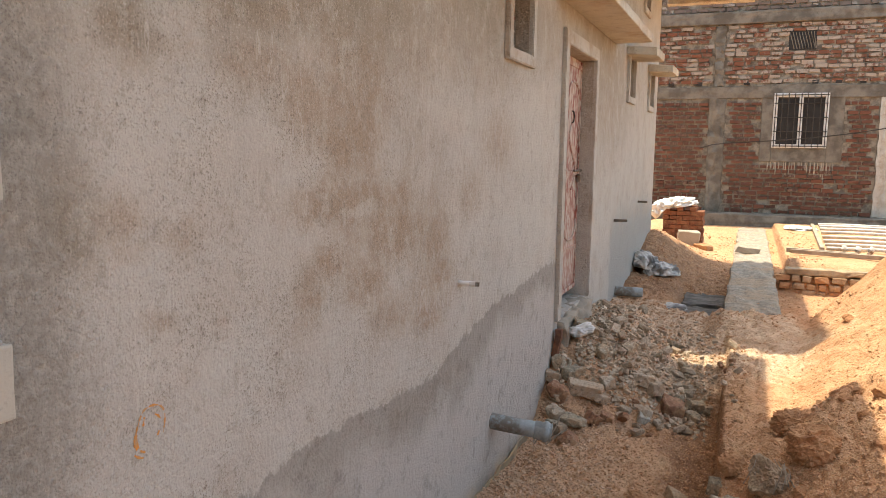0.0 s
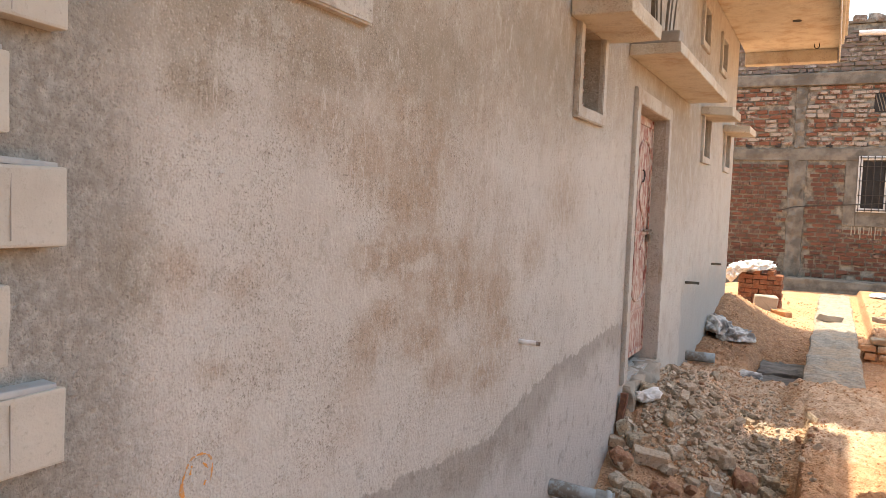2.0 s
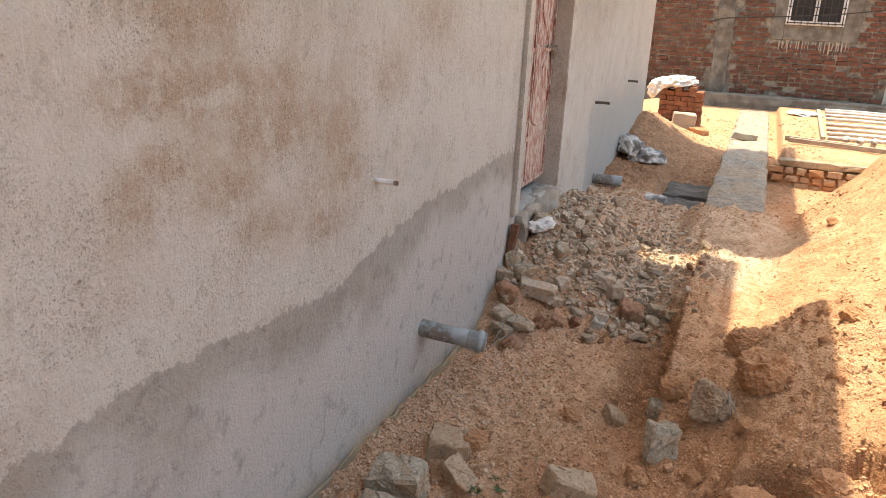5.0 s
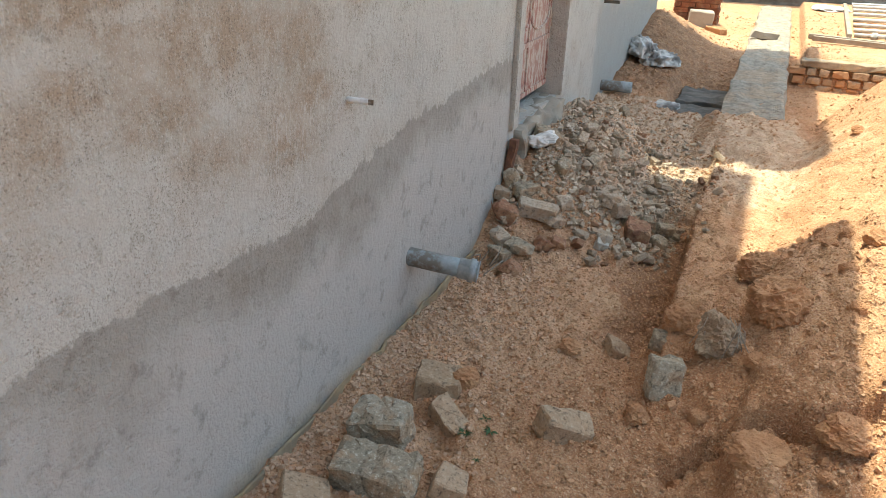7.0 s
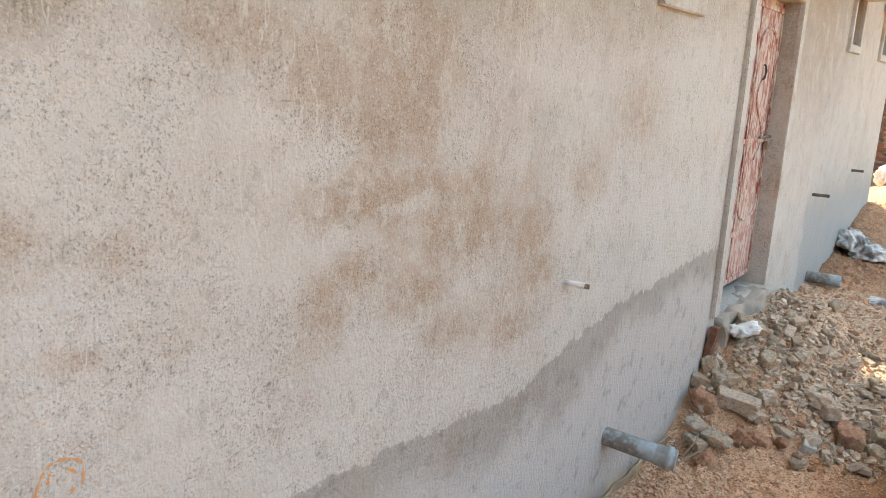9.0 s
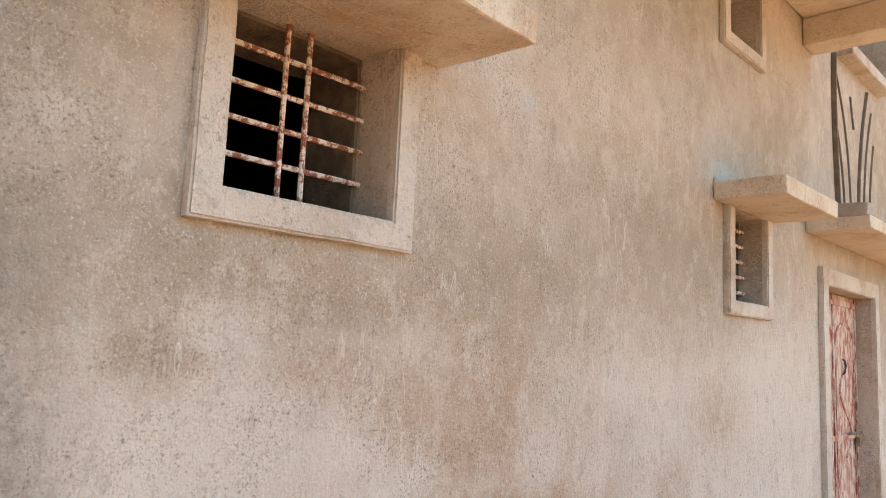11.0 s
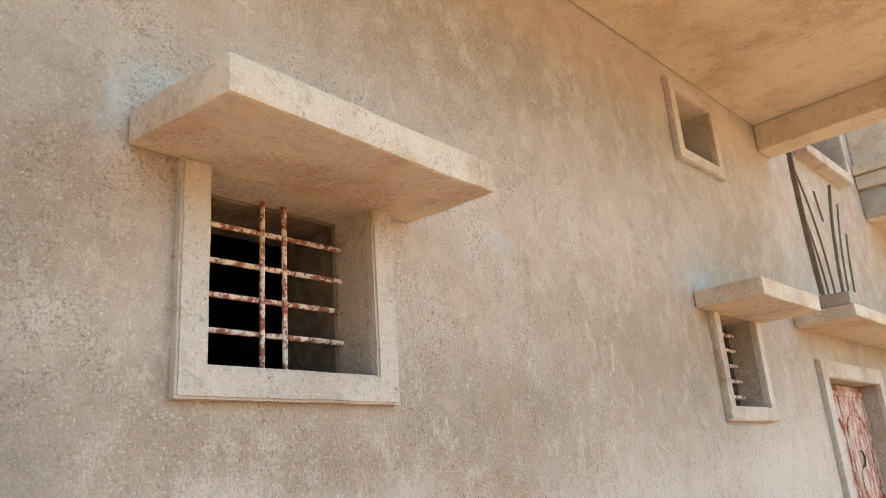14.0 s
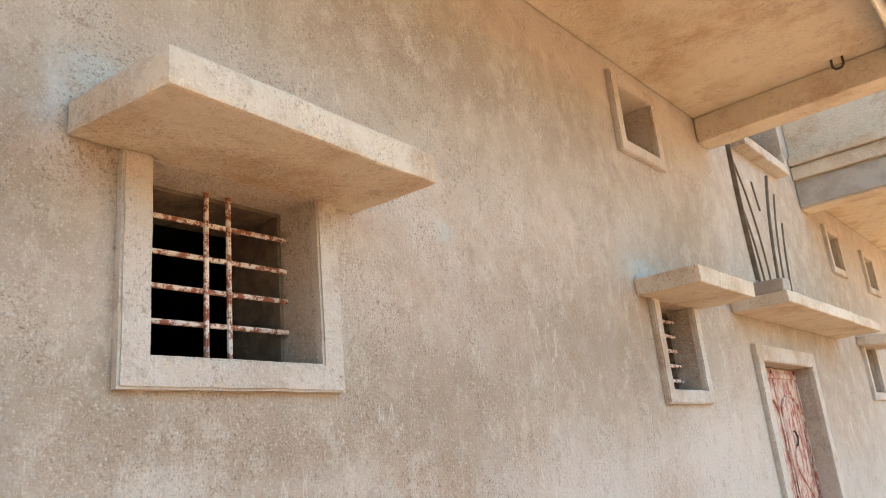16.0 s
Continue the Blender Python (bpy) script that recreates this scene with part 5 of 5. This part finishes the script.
def crumb_place(rng):
    while True:
        x, y = rng.uniform(0.1, 2.5), 2.6 + 6.0 * rng.random() ** 1.3
        if x < 1.35 or y < 5.0 or rng.random() < 0.22:
            return x, y


scatter("gravel", "grey broken mortar bits over the door heap", GRAVEL, 3600, heap_place, (0.010, 0.013, 0.017, 0.024, 0.036), 1, 0.26)
scatter("pebbles", "pale dry pebbles along the wall base", PEBBLE, 6500, lambda r: (abs(r.gauss(0.05, 0.28)) + 0.02, r.uniform(2.6, 5.5)), (0.008, 0.011, 0.014, 0.020), 2)
scatter("earth_crumbs", "crumbled orange earth on the trench floor and bank", CRUMB, 21000, crumb_place, (0.006, 0.008, 0.011, 0.017), 3)
scatter("earth_crumbs", "lumps of orange earth on the heap", CRUMB, 130, lambda r: (r.uniform(1.3, 2.3), r.uniform(3.0, 5.6)), (0.018, 0.024, 0.034), 4)
scatter("earth_crumbs", "crumbs of earth in the back yard", CRUMB, 1800, lambda r: (r.uniform(0.0, 2.3), r.uniform(8.0, 15.5)), (0.010, 0.014, 0.020, 0.027), 5)


# weeds by the granite stones
def weed(x, y, n, s, seed):
    rng = random.Random(seed)
    ob = tagged(new("weed"), "small green weed sprouting between stones", "plant", "weeds")
    z = ground_z(x, y)
    for i in range(n):
        a, l = rng.uniform(0, 6.3), s * rng.uniform(0.6, 1.2)
        d, side = Vector((math.cos(a), math.sin(a), 0)), Vector((-math.sin(a), math.cos(a), 0))
        bm = bmesh.new()
        rows = []
        for t in (0, 0.3, 0.6, 0.85, 1):
            p = Vector((x, y, z)) + d * l * t + Vector((0, 0, l * (0.9 * t - 0.6 * t * t)))
            w = 0.13 * l * math.sin(math.pi * (0.08 + 0.9 * t))
            rows.append([bm.verts.new(p - side * w), bm.verts.new(p - Vector((0, 0, 0.15 * w))), bm.verts.new(p + side * w)])
        for u, v in zip(rows, rows[1:]):
            for k in range(2):
                bm.faces.new((u[k], u[k + 1], v[k + 1], v[k]))
        part("leaf", bm, WEED, ob, "", True)


weed(0.60, 3.62, 12, 0.036, 1), weed(0.69, 3.67, 14, 0.034, 2), weed(0.64, 3.74, 9, 0.03, 3), weed(0.70, 3.48, 7, 0.022, 4)


# ---------------------------------------------------------------- sacks
def sack(name, label, w, l, h, material, m, seed, folds=7.0):
    """A crumpled, slumped plastic sack."""
    bm = bmesh.new()
    bmesh.ops.create_icosphere(bm, subdivisions=5, radius=1)
    for v in bm.verts:
        p = v.co.copy()
        c = noise.ridged_multi_fractal(p * 1.6 + Vector((seed, 0, 0)), 0.9, 2.1, 4, 1.0, 1.6) * 0.22
        f = 0.10 * math.sin(folds * (p.x + 0.6 * p.y) + 3 * noise.noise(p * 2 + Vector((0, seed, 0))))
        p *= 0.8 + c + f
        p.z = max(p.z, -0.35 + 0.12 * noise.noise(p * 3))
        v.co = (p.x * w / 2, p.y * l / 2, p.z * h)
    ob = part(name, bm, material, None, "", True)
    ob.matrix_world = m
    return tagged(ob, label, "sack")


sack("plastic_sack", "crumpled grey plastic sack on the earth by the wall", 0.30, 0.42, 0.14, GREYSACK, pose(0.12, 10.0, ground_z(0.12, 10.0) + 0.07, 0, 10, 20), 1, 15.0)
sack("plastic_sack", "crumpled grey plastic sack on the earth by the wall", 0.30, 0.4, 0.12, GREYSACK, pose(0.34, 9.95, ground_z(0.34, 9.95) + 0.05, 0, -8, -70), 2, 15.0)
sack("plastic_sack", "small torn dark plastic sheet in a pit", 0.30, 0.16, 0.05, GREYSACK, pose(0.60, 8.62, ground_z(0.60, 8.62) + 0.03, 0, 0, 20), 3)
sack("paper_scrap", "crumpled pale paper bag on the rubble heap", 0.20, 0.12, 0.05, SACK, pose(0.16, 6.02, -0.10, 10, -14, 30), 4)

# stacked bricks with a sack on top
stack = empty("brick_stack", "stack of red bricks on sandy earth", "bricks")
gz0 = ground_z(0.35, 14.1)
for layer in range(8):
    for i in range(3):
        for j in range(4):
            if layer == 7 and (i + j) % 2:
                continue
            w, l = (0.22, 0.105)
            cx, cy = (0.05 + i * 0.224, 13.9 + j * 0.109) if layer % 2 == 0 else (-0.01 + (3 * (j % 2) + i) * 0.110, 13.955 + (j // 2) * 0.224)
            b = box(-w / 2, w / 2, -l / 2, l / 2, -0.036, 0.036, 0.006)
            mtx = pose(cx, cy, gz0 + 0.04 + layer * 0.078, random.uniform(-2, 2), random.uniform(-2, 2), (0 if layer % 2 == 0 else 90) + random.uniform(-5, 5))
            bmesh.ops.transform(b, matrix=mtx, verts=b.verts[:])
            part("brick", b, STACKBRICK, stack)
sack("white_sack", "white woven plastic sack draped over stacked bricks", 0.60, 0.5, 0.115, SACK, pose(0.14, 14.0, gz0 + 0.65, 0, -9, 10), 6, 9.0)
sack("white_sack", "white woven plastic sack hanging off stacked bricks", 0.34, 0.34, 0.15, SACK, pose(-0.10, 13.9, gz0 + 0.56, 0, -48, 0), 7, 9.0)
stone_thing("concrete_lump", "trapezoid grey concrete lump beside stacked bricks", "stone", 61, (0.36, 0.26, 0.28), (0.42, 13.25), (0, 4, 10), SCREED, 0.85, 0.15, 0.03)
stone_thing("concrete_lump", "wedge of broken concrete lying on the plinth beam", "stone", 62, (0.40, 0.16, 0.10), (1.32, 12.9, -0.205), (0, 6, 12), SCREED, 0.7, 0.15, 0.03)
stone_thing("concrete_lump", "broken concrete by stacked bricks", "stone", 63, (0.30, 0.2, 0.10), (0.66, 13.1), (0, 4, -30), CLOD, 0.7, 0.2, 0.05)

# tubes and timbers lying on the sand
for i in range(8):
    y = 12.9 + i * 0.62
    z = ground_z(2.9, y) + 0.035
    ob = part("tube", tube([(2.42 + 0.03 * i, y, z), (3.1, y + 0.02, z + 0.008), (3.9 + 0.05 * i, y + 0.05, z)], 0.028, 8), PALETUBE, None, "", True)
    tagged(ob, "pale straight scaffold tube lying on sand", "tube", "tubes laid in a row")
for i, (xa, ya, xb, yb) in enumerate(((1.86, 12.45, 2.75, 12.2), (1.90, 12.15, 3.4, 11.8), (2.35, 12.7, 2.50, 17.0))):
    z = ground_z((xa + xb) / 2, (ya + yb) / 2) + 0.035
    bm = box(-0.5, 0.5, -0.03, 0.03, -0.03, 0.03, 0.006)
    d = Vector((xb - xa, yb - ya, 0))
    bmesh.ops.transform(bm, matrix=pose((xa + xb) / 2, (ya + yb) / 2, z, 0, 0, math.degrees(math.atan2(d.y, d.x))) @ Matrix.Diagonal((d.length, 1, 1, 1)), verts=bm.verts[:])
    tagged(part("timber", bm, WOOD, None), "squared grey timber lying on sand", "timber", "timbers on the sand")
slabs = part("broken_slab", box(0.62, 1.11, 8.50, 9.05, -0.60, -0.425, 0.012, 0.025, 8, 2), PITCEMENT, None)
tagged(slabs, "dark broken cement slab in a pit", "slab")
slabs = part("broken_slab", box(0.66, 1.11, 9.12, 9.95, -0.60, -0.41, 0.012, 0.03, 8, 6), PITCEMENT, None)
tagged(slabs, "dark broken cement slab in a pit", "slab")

# pale cement bag and tube couplers on the sand
sack("cement_bag", "flattened pale empty cement bag on sand", 0.55, 0.7, 0.05, SACK, pose(2.25, 16.2, ground_z(2.25, 16.2) + 0.02, 0, 3, 20), 8, 4.0)
for i, (x, y) in enumerate(((2.62, 12.55), (2.78, 12.5), (2.95, 12.6), (3.15, 12.45))):
    z = ground_z(x, y)
    c = tagged(new("coupler"), "short pale pipe coupler standing on sand", "coupler", "couplers beside the tubes")
    part("sleeve", bar((x, y, z), (x + 0.02 * i, y, z + 0.12), 0.035, 10), PALETUBE, c, "", True)
    part("collar", bar((x, y, z + 0.04), (x + 0.01 * i, y, z + 0.07), 0.045, 10), STEEL, c)

# dry twigs by the wall base
twigs = tagged(new("twigs"), "dry tangled twigs at the wall base", "twigs")
for i in range(9):
    a = random.uniform(-1, 1)
    p = Vector((0.10 + random.uniform(-0.05, 0.08), 5.02 + random.uniform(-0.1, 0.15), -0.62))
    q = p + Vector((0.10 * a, random.uniform(-0.12, 0.12), random.uniform(0.04, 0.14)))
    part("twig", tube([p, (p + q) / 2 + Vector((0.02, 0.01, 0.02)), q], 0.004, 5), WOOD, twigs)


# ---------------------------------------------------------------- bricks of the far building
def joined_bricks(name, rows, material, label):
    rng = random.Random(5)
    vs, fs, at = [], [], 0
    cube = np.array([(x, y, z) for x in (-1, 1) for y in (-1, 1) for z in (-1, 1)], float) / 2
    quad = np.array([(0, 1, 3, 2), (4, 6, 7, 5), (0, 4, 5, 1), (2, 3, 7, 6), (0, 2, 6, 4), (1, 5, 7, 3)])
    for x, z, w in rows:
        if rng.random() < 0.035:
            continue
        brick = cube * (w * rng.uniform(0.86, 1.02), 0.05, 0.068 + rng.uniform(-0.018, 0.008))
        brick += np.array([[rng.uniform(-0.009, 0.009) for _ in range(3)] for _ in range(8)])
        vs.append(brick + (x, FY - 0.008 + rng.uniform(-0.020, 0.010), z + rng.uniform(-0.010, 0.010)))
        fs.append(quad + at)
        at += 8
    me = bpy.data.meshes.new(name)
    me.from_pydata(np.concatenate(vs).tolist(), [], np.concatenate(fs).tolist())
    me.materials.append(material)
    ob = new(name, me)
    ob.parent = far
    tagged(ob, label, kind="stuff")


def covered(x, z, w):
    for xa, xb, za, zb in ((0.36, 0.69, -1, 2.5), (0.42, 0.62, 2.7, 4.1), (3.72, 4.15, -1, 2.5), (1.45, 3.06, 1.13, 2.8), (1.89, 2.43, 3.51, 3.92), (-9, 20, 2.48, 2.78), (-9, 20, 4.06, 4.40)):
        if xa - w / 2 + 0.02 < x < xb + w / 2 - 0.02 and za - 0.02 < z < zb + 0.02:
            return True
    return False


low, mid_rows, high_rows = [], [], []
for r in range(55):
    z = 0.04 + r * 0.0975
    x = -1.6 + (0.12 if r % 2 else 0)
    while x < 5.2:
        w = random.uniform(0.205, 0.225) if r % 3 else random.choice((0.105, 0.215))
        c = x + w / 2
        if not covered(c, z, w) and z < 5.3:
            (low if z < 2.5 else mid_rows if z < 4.1 else high_rows).append((c, z, w))
        x += w + 0.022
one = box(-0.5, 0.5, -0.016, 0.016, -0.034, 0.034)
brick_me = bpy.data.meshes.new("brick")
one.to_mesh(brick_me)
one.free()
brick_me.materials.append(BRICK)
near_bricks = [b for b in low if -0.9 < b[0] < 3.7 and b[1] > 0.75][:298]
rest = [b for b in low if b not in near_bricks]
for x, z, w in near_bricks:
    ob = new("brick", brick_me)
    ob.parent = far
    ob.matrix_world = pose(x, FY - 0.010 + random.uniform(-0.008, 0.004), z, random.uniform(-4, 4), random.uniform(-2.2, 2.2), random.uniform(-3, 3)) @ Matrix.Diagonal((w * random.uniform(0.86, 1.0), 1.3, random.uniform(0.78, 1.06), 1))
joined_bricks("brickwork", rest, BRICK, "red brick courses with wide mortar joints")
joined_bricks("brickwork", mid_rows, PALEBRICK, "limed pinkish brick courses")
joined_bricks("brickwork", high_rows, OLDBRICK, "weathered grey-brown brick courses")
